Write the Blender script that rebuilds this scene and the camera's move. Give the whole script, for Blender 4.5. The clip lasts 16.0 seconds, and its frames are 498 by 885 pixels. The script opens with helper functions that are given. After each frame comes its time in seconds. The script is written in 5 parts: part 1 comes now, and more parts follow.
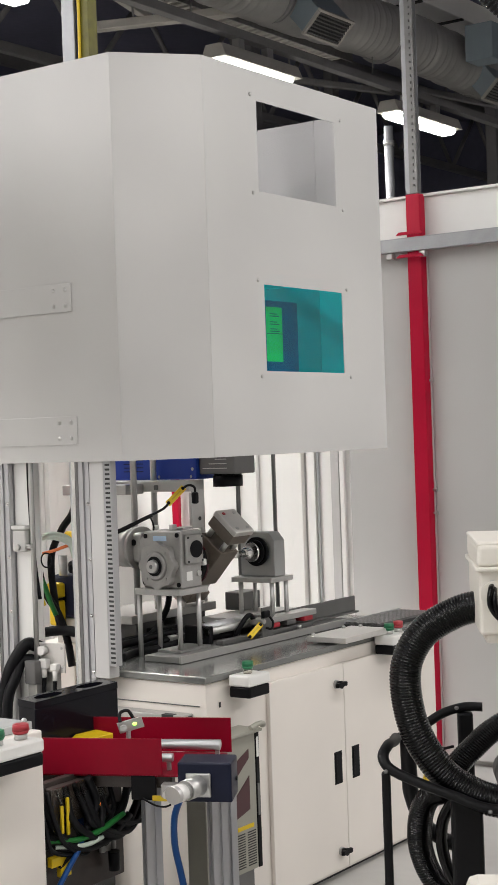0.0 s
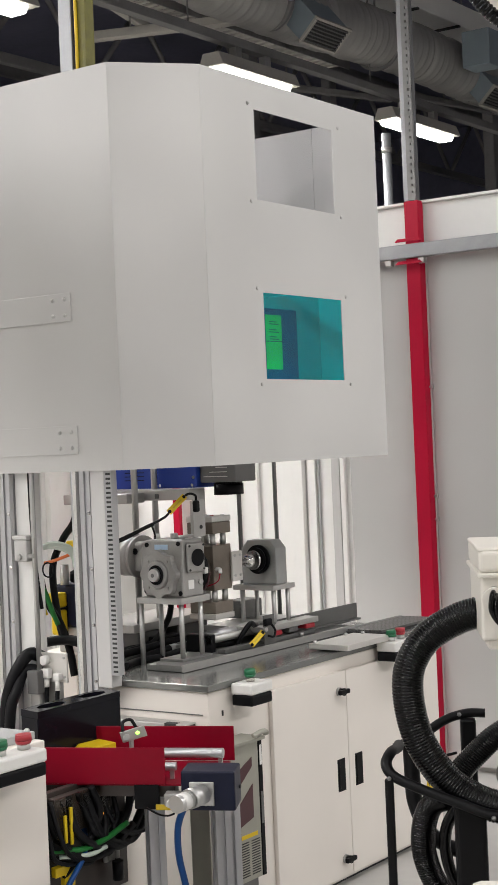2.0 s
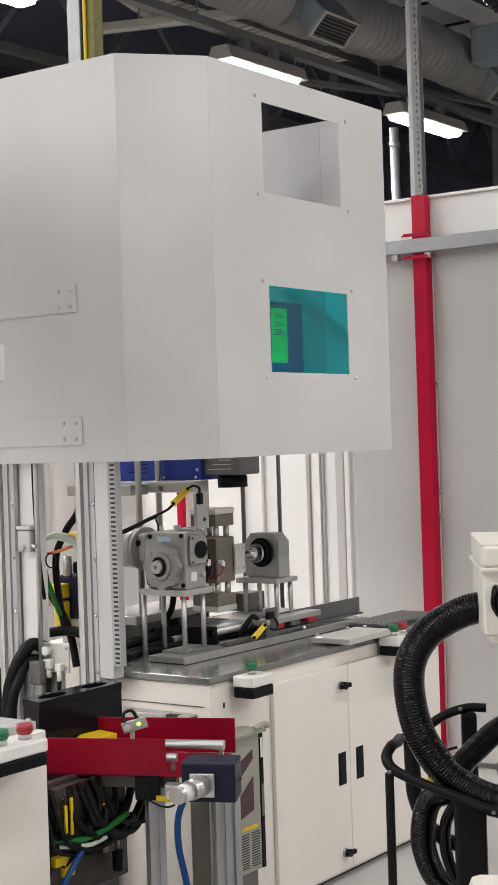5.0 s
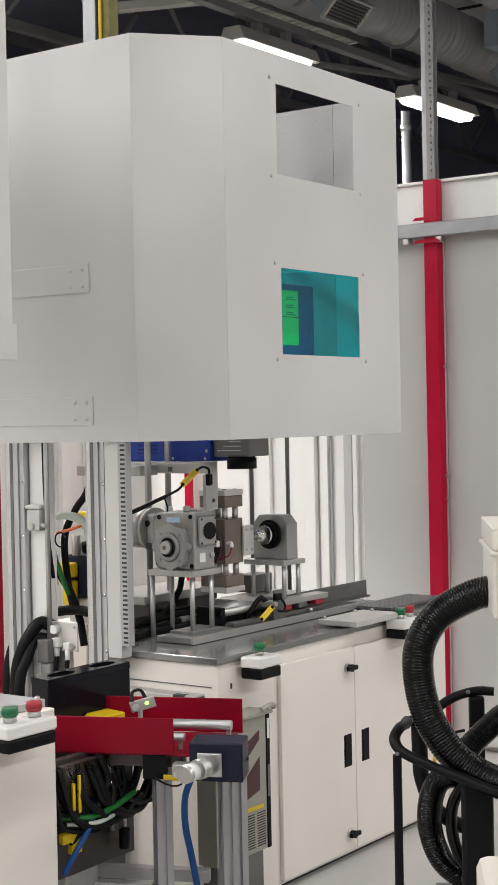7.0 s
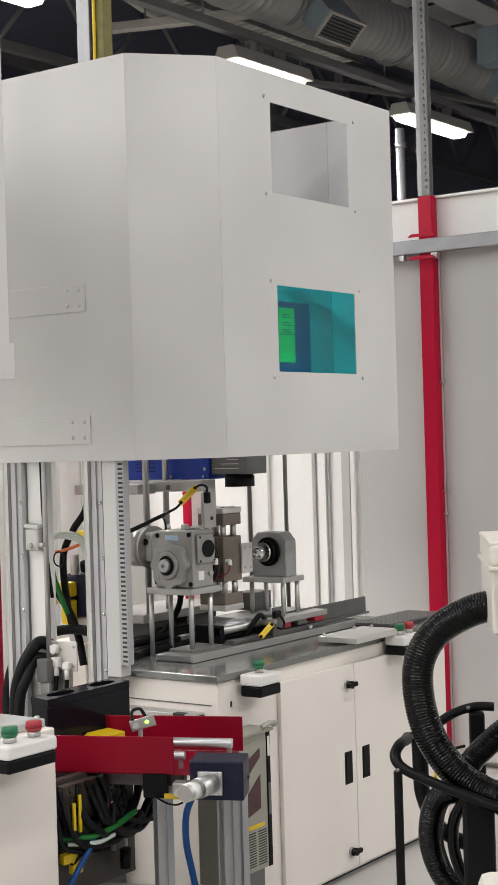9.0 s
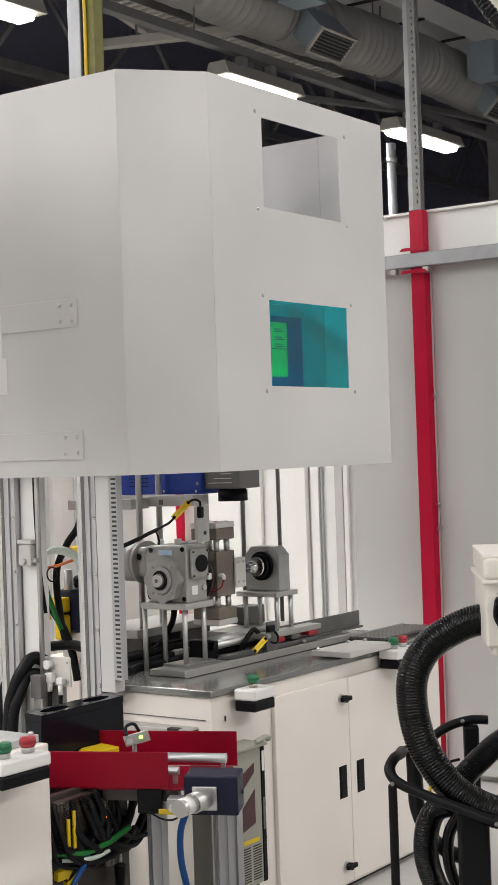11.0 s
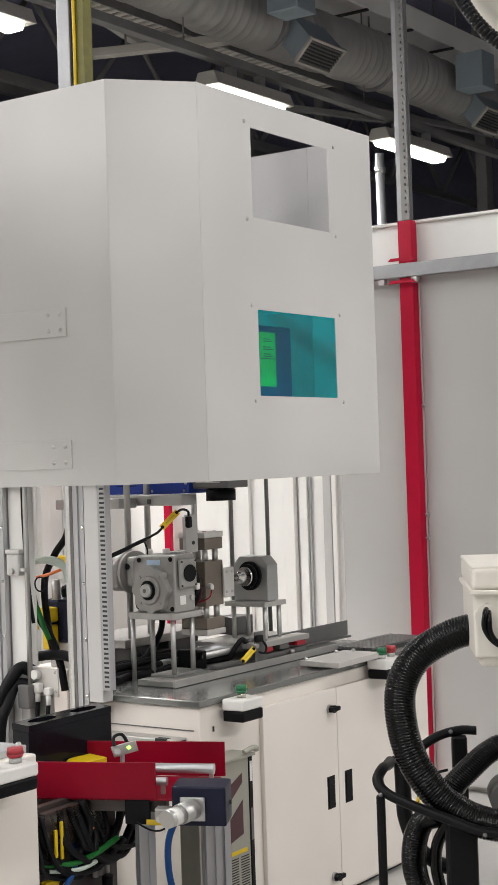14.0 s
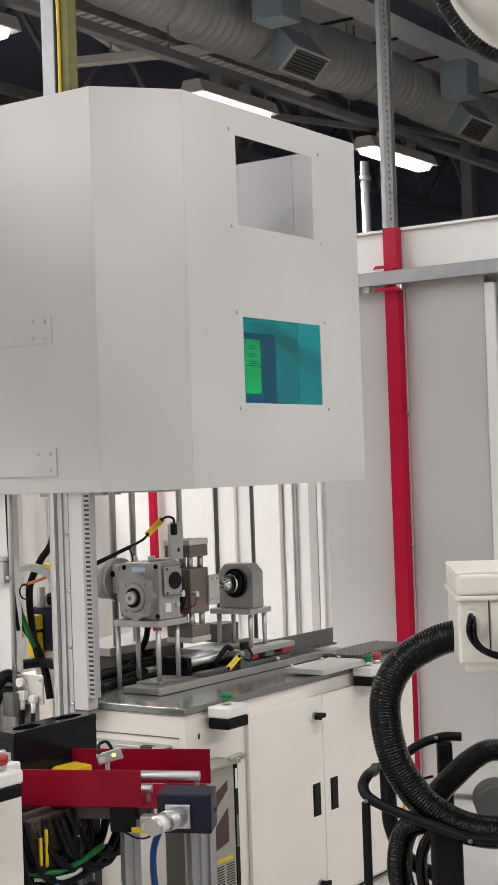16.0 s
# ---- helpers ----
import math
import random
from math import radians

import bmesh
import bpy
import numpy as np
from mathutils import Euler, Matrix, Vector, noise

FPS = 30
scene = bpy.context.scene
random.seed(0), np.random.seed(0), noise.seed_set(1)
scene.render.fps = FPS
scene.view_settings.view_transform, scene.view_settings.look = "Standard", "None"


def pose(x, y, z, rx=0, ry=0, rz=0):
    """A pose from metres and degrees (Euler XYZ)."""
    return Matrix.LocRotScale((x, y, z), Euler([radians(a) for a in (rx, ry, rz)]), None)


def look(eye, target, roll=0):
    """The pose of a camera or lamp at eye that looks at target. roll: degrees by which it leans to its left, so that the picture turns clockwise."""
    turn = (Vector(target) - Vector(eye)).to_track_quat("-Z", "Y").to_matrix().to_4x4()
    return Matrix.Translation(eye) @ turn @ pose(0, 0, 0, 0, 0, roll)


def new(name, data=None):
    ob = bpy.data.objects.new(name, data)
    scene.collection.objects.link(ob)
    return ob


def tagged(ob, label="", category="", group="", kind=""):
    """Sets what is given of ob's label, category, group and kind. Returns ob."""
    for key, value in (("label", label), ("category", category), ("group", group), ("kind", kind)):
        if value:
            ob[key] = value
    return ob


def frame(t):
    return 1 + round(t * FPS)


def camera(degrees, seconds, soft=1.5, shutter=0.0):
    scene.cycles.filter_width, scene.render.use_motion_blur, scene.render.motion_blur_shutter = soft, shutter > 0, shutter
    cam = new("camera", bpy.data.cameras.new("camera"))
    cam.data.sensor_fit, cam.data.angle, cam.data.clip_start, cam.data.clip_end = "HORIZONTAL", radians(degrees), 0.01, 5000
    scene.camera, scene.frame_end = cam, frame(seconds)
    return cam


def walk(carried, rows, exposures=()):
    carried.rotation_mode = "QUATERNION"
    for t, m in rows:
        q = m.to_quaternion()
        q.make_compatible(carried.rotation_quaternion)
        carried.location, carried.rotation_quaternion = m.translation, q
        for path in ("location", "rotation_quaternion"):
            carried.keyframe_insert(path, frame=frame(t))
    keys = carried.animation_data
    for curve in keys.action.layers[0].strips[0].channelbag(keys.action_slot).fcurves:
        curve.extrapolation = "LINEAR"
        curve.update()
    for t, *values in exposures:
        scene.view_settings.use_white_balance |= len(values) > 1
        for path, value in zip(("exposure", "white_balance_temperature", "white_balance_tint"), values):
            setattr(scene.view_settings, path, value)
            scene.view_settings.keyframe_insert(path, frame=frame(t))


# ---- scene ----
cam = camera(18.84, 16.0)
PATH = [
    (0, (-4.095, -3.098, 1.728), (-2.4592, -1.9466, 1.7165), -1.96),
    (0.5, (-4.098, -3.101, 1.732), (-2.4630, -1.9490, 1.7195), -2.14),
    (1, (-4.100, -3.099, 1.731), (-2.4652, -1.9479, 1.7215), -2.30),
    (1.5, (-4.096, -3.103, 1.731), (-2.4620, -1.9496, 1.7260), -2.38),
    (2, (-4.097, -3.101, 1.729), (-2.4617, -1.9491, 1.7278), -2.45),
    (2.5, (-4.098, -3.098, 1.727), (-2.4613, -1.9486, 1.7263), -2.51),
    (3, (-4.096, -3.105, 1.735), (-2.4612, -1.9530, 1.7327), -2.56),
    (3.5, (-4.097, -3.100, 1.728), (-2.4614, -1.9492, 1.7283), -2.47),
    (4, (-4.098, -3.100, 1.730), (-2.4618, -1.9494, 1.7294), -2.43),
    (4.5, (-4.095, -3.104, 1.727), (-2.4611, -1.9505, 1.7236), -2.17),
    (7, (-4.114, -3.093, 1.722), (-2.4874, -1.9301, 1.6902), -1.15),
    (7.5, (-4.118, -3.091, 1.723), (-2.4884, -1.9312, 1.6972), -1.34),
    (8, (-4.115, -3.095, 1.722), (-2.4884, -1.9317, 1.7022), -1.50),
    (8.5, (-4.117, -3.094, 1.725), (-2.4906, -1.9308, 1.7108), -1.56),
    (9, (-4.117, -3.096, 1.721), (-2.4884, -1.9360, 1.7128), -1.69),
    (11.5, (-4.120, -3.098, 1.720), (-2.4823, -1.9493, 1.7332), -1.99),
    (12, (-4.119, -3.097, 1.720), (-2.4781, -1.9532, 1.7335), -1.99),
    (12.5, (-4.122, -3.100, 1.723), (-2.4792, -1.9587, 1.7380), -1.94),
    (13, (-4.119, -3.097, 1.719), (-2.4764, -1.9559, 1.7397), -1.88),
    (13.5, (-4.117, -3.102, 1.718), (-2.4752, -1.9590, 1.7417), -1.86),
    (14, (-4.119, -3.097, 1.722), (-2.4754, -1.9582, 1.7449), -1.88),
    (14.5, (-4.122, -3.095, 1.718), (-2.4755, -1.9602, 1.7425), -1.90),
    (15, (-4.117, -3.099, 1.721), (-2.4695, -1.9659, 1.7471), -1.85),
    (15.5, (-4.117, -3.100, 1.716), (-2.4657, -1.9718, 1.7468), -1.87),
    (16, (-4.117, -3.099, 1.717), (-2.4624, -1.9758, 1.7504), -1.95),
]
walk(cam, [(t, look(eye, target, roll)) for t, eye, target, roll in PATH])

# ---- light: a strip along the hall's ceiling lamps, and unseen strips added as fill ----
world = bpy.data.worlds.new("hall")
scene.world = world
world.use_nodes = True
world.node_tree.nodes["Background"].inputs[0].default_value = (0.8, 0.85, 1.0, 1)
world.node_tree.nodes["Background"].inputs[1].default_value = 0.03
scene.view_settings.exposure = -0.22


def area_strip(x, y, z, length, width, watts):
    data = bpy.data.lights.new("area_strip", "AREA")
    data.shape, data.size, data.size_y = "RECTANGLE", length, width
    data.energy, data.color = watts, (1.0, 0.975, 0.955)
    new("area_strip", data).matrix_world = pose(x, y, z)


area_strip(-1.0, 3.30, 4.38, 16.0, 0.18, 840)
# added fill strips with no modelled lamps; the western one brightens the hood's side
area_strip(-0.5, -1.9, 4.38, 12.0, 0.18, 210)
area_strip(-5.6, 0.6, 4.38, 6.0, 0.18, 220)
area_strip(0.5, -6.2, 4.38, 12.0, 0.18, 480)


# ---- materials ----
def mat(name, color, rough=0.5, metal=0.0, var=0.06, scale=6.0, bump=0.0, bump_scale=180.0, spec=0.5, coat=0.0, stretch=(1, 1, 1), grain=0.35, detail=5):
    m = bpy.data.materials.new(name)
    m.use_nodes = True
    nt = m.node_tree
    b = nt.nodes["Principled BSDF"]
    b.inputs["Metallic"].default_value = metal
    b.inputs["Specular IOR Level"].default_value = spec
    b.inputs["Coat Weight"].default_value = coat
    tc = nt.nodes.new("ShaderNodeTexCoord")
    mp = nt.nodes.new("ShaderNodeMapping")
    mp.inputs["Scale"].default_value = stretch
    nt.links.new(tc.outputs["Object"], mp.inputs[0])
    big = nt.nodes.new("ShaderNodeTexNoise")
    big.inputs["Scale"].default_value, big.inputs["Detail"].default_value = scale, detail
    fine = nt.nodes.new("ShaderNodeTexNoise")
    fine.inputs["Scale"].default_value, fine.inputs["Detail"].default_value = scale * 14, 3
    for n in (big, fine):
        nt.links.new(mp.outputs[0], n.inputs["Vector"])
    add = nt.nodes.new("ShaderNodeMath")
    add.operation = "MULTIPLY_ADD"
    add.inputs[1].default_value = grain
    nt.links.new(fine.outputs[0], add.inputs[0])
    nt.links.new(big.outputs[0], add.inputs[2])
    ramp = nt.nodes.new("ShaderNodeValToRGB")
    ramp.color_ramp.elements[0].position, ramp.color_ramp.elements[1].position = 0.12, 1.0
    ramp.color_ramp.elements[0].color = (*[min(1, c * (1 - 1.5 * var)) for c in color], 1)
    ramp.color_ramp.elements[1].color = (*[min(1, c * (1 + 1.2 * var)) for c in color], 1)
    nt.links.new(add.outputs[0], ramp.inputs[0])
    nt.links.new(ramp.outputs[0], b.inputs["Base Color"])
    rr = nt.nodes.new("ShaderNodeMapRange")
    rr.inputs["To Min"].default_value, rr.inputs["To Max"].default_value = max(0.02, rough - 0.08), min(1, rough + 0.1)
    nt.links.new(big.outputs[0], rr.inputs["Value"])
    nt.links.new(rr.outputs[0], b.inputs["Roughness"])
    if bump:
        tiny = nt.nodes.new("ShaderNodeTexNoise")
        tiny.inputs["Scale"].default_value, tiny.inputs["Detail"].default_value = bump_scale, 2
        nt.links.new(mp.outputs[0], tiny.inputs["Vector"])
        bp = nt.nodes.new("ShaderNodeBump")
        bp.inputs["Strength"].default_value, bp.inputs["Distance"].default_value = bump, 0.002
        nt.links.new(tiny.outputs[0], bp.inputs["Height"])
        nt.links.new(bp.outputs[0], b.inputs["Normal"])
    return m


def glow(name, color, strength):
    m = bpy.data.materials.new(name)
    m.use_nodes = True
    b = m.node_tree.nodes["Principled BSDF"]
    b.inputs["Base Color"].default_value = (*color, 1)
    b.inputs["Emission Color"].default_value = (*color, 1)
    b.inputs["Emission Strength"].default_value = strength
    return m


def glass(name, color, rough=0.0, alpha=None):
    m = bpy.data.materials.new(name)
    m.use_nodes = True
    nt = m.node_tree
    for n in list(nt.nodes):
        nt.nodes.remove(n)
    out = nt.nodes.new("ShaderNodeOutputMaterial")
    mix = nt.nodes.new("ShaderNodeMixShader")
    tr = nt.nodes.new("ShaderNodeBsdfTransparent")
    tr.inputs[0].default_value = (*color, 1)
    gl = nt.nodes.new("ShaderNodeBsdfGlossy")
    gl.inputs["Roughness"].default_value = rough
    lw = nt.nodes.new("ShaderNodeLayerWeight")
    lw.inputs["Blend"].default_value = 0.5
    pw = nt.nodes.new("ShaderNodeMath")
    pw.operation = "POWER"
    pw.inputs[1].default_value = 4.0
    nt.links.new(lw.outputs["Facing"], pw.inputs[0])
    sc = nt.nodes.new("ShaderNodeMath")
    sc.operation = "MULTIPLY_ADD"
    sc.inputs[1].default_value, sc.inputs[2].default_value = 0.6, 0.035
    nt.links.new(pw.outputs[0], sc.inputs[0])
    nt.links.new(sc.outputs[0], mix.inputs[0])
    nt.links.new(tr.outputs[0], mix.inputs[1])
    nt.links.new(gl.outputs[0], mix.inputs[2])
    nt.links.new(mix.outputs[0], out.inputs[0])
    return m


# HOOD's broad tone blotches stand in for soft reflections on the sheet
HOOD = mat("powder_coat_white_sheen", (0.555, 0.547, 0.53), 0.42, var=0.13, scale=1.5, bump=0.05, bump_scale=700, grain=0.03, detail=1)
CAB = mat("powder_coat_cream", (0.80, 0.75, 0.69), 0.45, var=0.06, scale=2.0, bump=0.06, bump_scale=600, grain=0.05, detail=2)
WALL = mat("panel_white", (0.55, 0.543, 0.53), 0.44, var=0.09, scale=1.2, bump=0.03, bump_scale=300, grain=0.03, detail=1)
# for pale trims, and lifted in tone for panels the machine shades
WALLB = mat("panel_cream_lifted", (0.82, 0.812, 0.785), 0.42, var=0.03, scale=1.5)
RED = mat("red_paint", (0.44, 0.0025, 0.03), 0.42, var=0.10, scale=5, bump=0.05, bump_scale=300, spec=0.2)
GUIDE = mat("red_sheet", (0.21, 0.0015, 0.014), 0.36, var=0.10, scale=6, bump=0.04, spec=0.15)
ALU = mat("anodised_aluminium", (0.50, 0.50, 0.51), 0.36, 0.7, var=0.06, scale=10, bump=0.04, bump_scale=400, stretch=(1, 1, 0.08))
ALUP = mat("milled_aluminium", (0.47, 0.462, 0.445), 0.38, 0.65, var=0.08, scale=18, bump=0.04, bump_scale=500)
STEEL = mat("ground_steel", (0.52, 0.515, 0.50), 0.38, 0.8, var=0.06, scale=20)
TABLE = mat("steel_table", (0.22, 0.225, 0.215), 0.17, 0.55, var=0.12, scale=6, bump=0.012, bump_scale=250)
FENCE = mat("dark_steel", (0.17, 0.17, 0.165), 0.4, 0.6, var=0.12, scale=12)
CAST = mat("cast_aluminium", (0.36, 0.352, 0.335), 0.42, 0.5, var=0.14, scale=22, bump=0.2, bump_scale=350)
BROWN = mat("treated_steel", (0.20, 0.17, 0.14), 0.42, 0.5, var=0.14, scale=25, bump=0.08)
PLATE = mat("bright_plate", (0.66, 0.64, 0.61), 0.35, 0.6, var=0.06, scale=18)
BLACK = mat("black_plastic", (0.004, 0.004, 0.005), 0.42, var=0.25, scale=20, bump=0.05, bump_scale=300, spec=0.15)
RUBBER = mat("black_hose", (0.0015, 0.0015, 0.0018), 0.13, var=0.3, scale=30, spec=0.2)
CABLE = mat("black_cable", (0.004, 0.004, 0.005), 0.5, var=0.3, scale=20, spec=0.2)
TUBEP = mat("black_paint", (0.005, 0.005, 0.0055), 0.42, var=0.25, scale=14, bump=0.1, bump_scale=260, spec=0.13)
NAVY = mat("navy_paint", (0.008, 0.010, 0.026), 0.42, var=0.15, scale=14, bump=0.06, spec=0.2)
BLUE = mat("blue_anodised", (0.012, 0.045, 0.30), 0.38, 0.25, var=0.10, scale=10)
GREY = mat("grey_casing", (0.15, 0.147, 0.143), 0.45, 0.3, var=0.1, scale=14)
PC = mat("olive_casing", (0.33, 0.325, 0.275), 0.45, 0.25, var=0.07, scale=12, bump=0.05)
HEADM = mat("bead_blasted_steel", (0.36, 0.365, 0.355), 0.4, 0.55, var=0.08, scale=16)
PLATEG = mat("mid_grey_steel_plate", (0.25, 0.25, 0.24), 0.42, 0.5, var=0.14, scale=14, bump=0.04)
PAPER = mat("yellow_paper", (0.62, 0.75, 0.12), 0.6, var=0.03)
# brown of the valve cover, also the shade colour under the conveyor
UNDER = mat("brown_cover_and_shade", (0.045, 0.036, 0.032), 0.4, var=0.4, scale=16)
CHROME = mat("polished_steel", (0.70, 0.69, 0.67), 0.16, 1.0, var=0.04, scale=20)
CTRL = mat("blue_enclosure", (0.03, 0.06, 0.17), 0.45, var=0.1, scale=12)
MAROON = mat("maroon_sheet", (0.06, 0.018, 0.022), 0.4, var=0.15, scale=12)
YELLOW = mat("yellow_plastic", (0.68, 0.47, 0.008), 0.42, var=0.12, scale=20)
GREEN = mat("green_button", (0.006, 0.13, 0.05), 0.4, var=0.08, scale=20)
REDB = mat("red_button", (0.34, 0.02, 0.03), 0.4, var=0.08, scale=20)
WHITEP = mat("white_plastic", (0.74, 0.73, 0.70), 0.35, var=0.03, scale=10)
ROBOT = mat("robot_white", (0.66, 0.63, 0.57), 0.42, var=0.04, scale=4)
INK = mat("dark_print", (0.05, 0.05, 0.05), 0.6)
SLOT = mat("slot_dark", (0.03, 0.03, 0.03), 0.7)
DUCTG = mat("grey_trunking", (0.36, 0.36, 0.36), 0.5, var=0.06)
# dark bluish tone carries the unlit gloom and haze of the upper hall
CEIL = mat("ceiling_gloom_haze", (0.14, 0.14, 0.195), 0.8, var=0.3, scale=0.8)
TRUSS = mat("ceiling_steel", (0.21, 0.205, 0.20), 0.5, 0.2, var=0.2, scale=3)
CONC = mat("ceiling_band", (0.42, 0.40, 0.36), 0.6, 0.0, var=0.12, scale=3)
AIRD = mat("air_duct_foil", (0.38, 0.37, 0.35), 0.4, 0.25, var=0.14, scale=5, bump=0.5, bump_scale=18)
BOXG = mat("blue_grey_enclosure", (0.25, 0.30, 0.33), 0.5, 0.1, var=0.08, scale=6)
GALV = mat("galvanised", (0.33, 0.335, 0.345), 0.45, 0.5, var=0.14, scale=14)
FLOORM = mat("epoxy_floor", (0.48, 0.47, 0.45), 0.44, var=0.12, scale=1.4, bump=0.03)
ROOM = mat("hall_wall", (0.55, 0.55, 0.55), 0.7, var=0.08, scale=0.6)
LAMP = glow("lamp_glow", (1.0, 0.97, 0.9), 14.0)
LED = glow("led_green", (0.35, 1.0, 0.1), 4.0)
LEDO = glow("led_orange", (1.0, 0.25, 0.03), 4.0)
CLEAR = glass("clear_acrylic", (0.97, 0.97, 0.985))
TEAL = glass("teal_acrylic", (0.008, 0.95, 1.0))
PET = glass("cover_clear", (0.86, 0.84, 0.8))
LABELB = mat("pale_label", (0.45, 0.6, 0.75), 0.5)
CGREEN = mat("green_cable", (0.012, 0.14, 0.025), 0.45, spec=0.3)
CBLUE = mat("blue_air_line", (0.006, 0.06, 0.22), 0.35, spec=0.3)
CWHITE = mat("pale_cable", (0.55, 0.62, 0.55), 0.4)
CORANGE = mat("orange_cable", (0.75, 0.19, 0.05), 0.45)
YGREEN = mat("earth_strip", (0.13, 0.12, 0.016), 0.5, var=0.3, scale=30)
GLOSSB = mat("gloss_black", (0.006, 0.006, 0.009), 0.16, var=0.2, scale=14, spec=0.16)
GLASSY = mat("clear_top", (0.42, 0.43, 0.42), 0.12, var=0.05)


# ---- mesh builders ----
def xform(bm, m):
    if m is not None:
        bmesh.ops.transform(bm, matrix=m, verts=bm.verts)
    return bm


def box(lo, hi, bevel=0.0, m=None, seg=2):
    bm = bmesh.new()
    bmesh.ops.create_cube(bm, size=1)
    for v in bm.verts:
        v.co = Vector([lo[i] + (v.co[i] + 0.5) * (hi[i] - lo[i]) for i in range(3)])
    if bevel:
        bmesh.ops.bevel(bm, geom=list(bm.edges), offset=bevel, segments=seg, affect="EDGES", profile=0.5)
    return xform(bm, m)


def cyl(p0, p1, r, r2=None, n=24, m=None):
    p0, p1 = Vector(p0), Vector(p1)
    bm = bmesh.new()
    d = p1 - p0
    bmesh.ops.create_cone(bm, cap_ends=True, segments=n, radius1=r, radius2=r if r2 is None else r2, depth=d.length)
    for f in bm.faces:
        f.smooth = len(f.verts) == 4
    q = d.to_track_quat("Z", "Y").to_matrix().to_4x4()
    xform(bm, Matrix.Translation((p0 + p1) / 2) @ q)
    return xform(bm, m)


def dome(c, r, direction, flat=0.6, n=12):
    bm = bmesh.new()
    bmesh.ops.create_uvsphere(bm, u_segments=n, v_segments=6, radius=r)
    for f in bm.faces:
        f.smooth = True
    for v in bm.verts:
        v.co.z *= flat
    q = Vector(direction).to_track_quat("Z", "Y").to_matrix().to_4x4()
    return xform(bm, Matrix.Translation(c) @ q)


def spline(points, per=8):
    pts = [Vector(p) for p in points]
    pts = [pts[0] * 2 - pts[1]] + pts + [pts[-1] * 2 - pts[-2]]
    out = []
    for i in range(1, len(pts) - 2):
        a, b, c, d = pts[i - 1:i + 3]
        for k in range(per):
            t = k / per
            out.append(0.5 * ((2 * b) + (c - a) * t + (2 * a - 5 * b + 4 * c - d) * t * t + (3 * b - a - 3 * c + d) * t ** 3))
    out.append(pts[-2])
    return out


def sweep(line, radii, n=10):
    """A tube through the points of a line, with a radius at each point."""
    bm = bmesh.new()
    rings, up = [], Vector((0.13, 0.27, 0.95)).normalized()
    for i, p in enumerate(line):
        t = (line[min(i + 1, len(line) - 1)] - line[max(i - 1, 0)]).normalized()
        side = t.cross(up)
        if side.length < 1e-3:
            side = t.cross(Vector((1, 0, 0)))
        side.normalize()
        up = side.cross(t).normalized()
        rings.append([bm.verts.new(p + (side * math.cos(2 * math.pi * k / n) + up * math.sin(2 * math.pi * k / n)) * radii[i]) for k in range(n)])
    for a, b in zip(rings, rings[1:]):
        for k in range(n):
            bm.faces.new((a[k], a[(k + 1) % n], b[(k + 1) % n], b[k])).smooth = True
    bm.faces.new(rings[0][::-1])
    bm.faces.new(rings[-1])
    bmesh.ops.recalc_face_normals(bm, faces=bm.faces)
    return bm


def tube(points, r, n=10, per=8):
    line = spline(points, per)
    return sweep(line, [r] * len(line), n)


def corrugated(points, r, pitch, depth, n=20):
    """A ribbed flexible hose."""
    line = spline(points, 24)
    lengths = [0.0]
    for a, b in zip(line, line[1:]):
        lengths.append(lengths[-1] + (b - a).length)
    total, out, radii, k = lengths[-1], [], [], 0
    shape = (1.0, 0.35, 0.05, 0.0, 0.05, 0.35)
    steps = int(total / pitch) * 6
    for s in range(steps + 1):
        d = total * s / steps
        while k < len(line) - 2 and lengths[k + 1] < d:
            k += 1
        t = (d - lengths[k]) / max(1e-6, lengths[k + 1] - lengths[k])
        out.append(line[k].lerp(line[k + 1], t))
        radii.append(r - depth * shape[s % 6])
    return sweep(out, radii, n)


def prism(pts, axis, lo, hi, bevel=0.0, m=None):
    """A polygon in the two other axes, drawn out along an axis."""
    bm = bmesh.new()

    def at(p, v):
        return {"x": (v, p[0], p[1]), "y": (p[0], v, p[1]), "z": (p[0], p[1], v)}[axis]
    a, b = [bm.verts.new(at(p, lo)) for p in pts], [bm.verts.new(at(p, hi)) for p in pts]
    bm.faces.new(a), bm.faces.new(b[::-1])
    for i in range(len(pts)):
        j = (i + 1) % len(pts)
        bm.faces.new((a[j], a[i], b[i], b[j]))
    bmesh.ops.recalc_face_normals(bm, faces=bm.faces)
    if bevel:
        bmesh.ops.bevel(bm, geom=list(bm.edges), offset=bevel, segments=2, affect="EDGES", profile=0.5)
    return xform(bm, m)


def holed(us, vs, holes, lo, hi, axis):
    """A sheet with openings: cells of a grid us x vs, but for the cells named in holes, from lo to hi along axis."""
    bm = bmesh.new()

    def at(u, v, w):
        return {"x": (w, u, v), "y": (u, w, v), "z": (u, v, w)}[axis]
    grid = [[bm.verts.new(at(u, v, lo)) for v in vs] for u in us]
    for i in range(len(us) - 1):
        for j in range(len(vs) - 1):
            if (i, j) not in holes:
                bm.faces.new((grid[i][j], grid[i + 1][j], grid[i + 1][j + 1], grid[i][j + 1]))
    ext = bmesh.ops.extrude_face_region(bm, geom=list(bm.faces))
    step = {"x": (hi - lo, 0, 0), "y": (0, hi - lo, 0), "z": (0, 0, hi - lo)}[axis]
    bmesh.ops.translate(bm, vec=step, verts=[e for e in ext["geom"] if isinstance(e, bmesh.types.BMVert)])
    bmesh.ops.recalc_face_normals(bm, faces=bm.faces)
    return bm


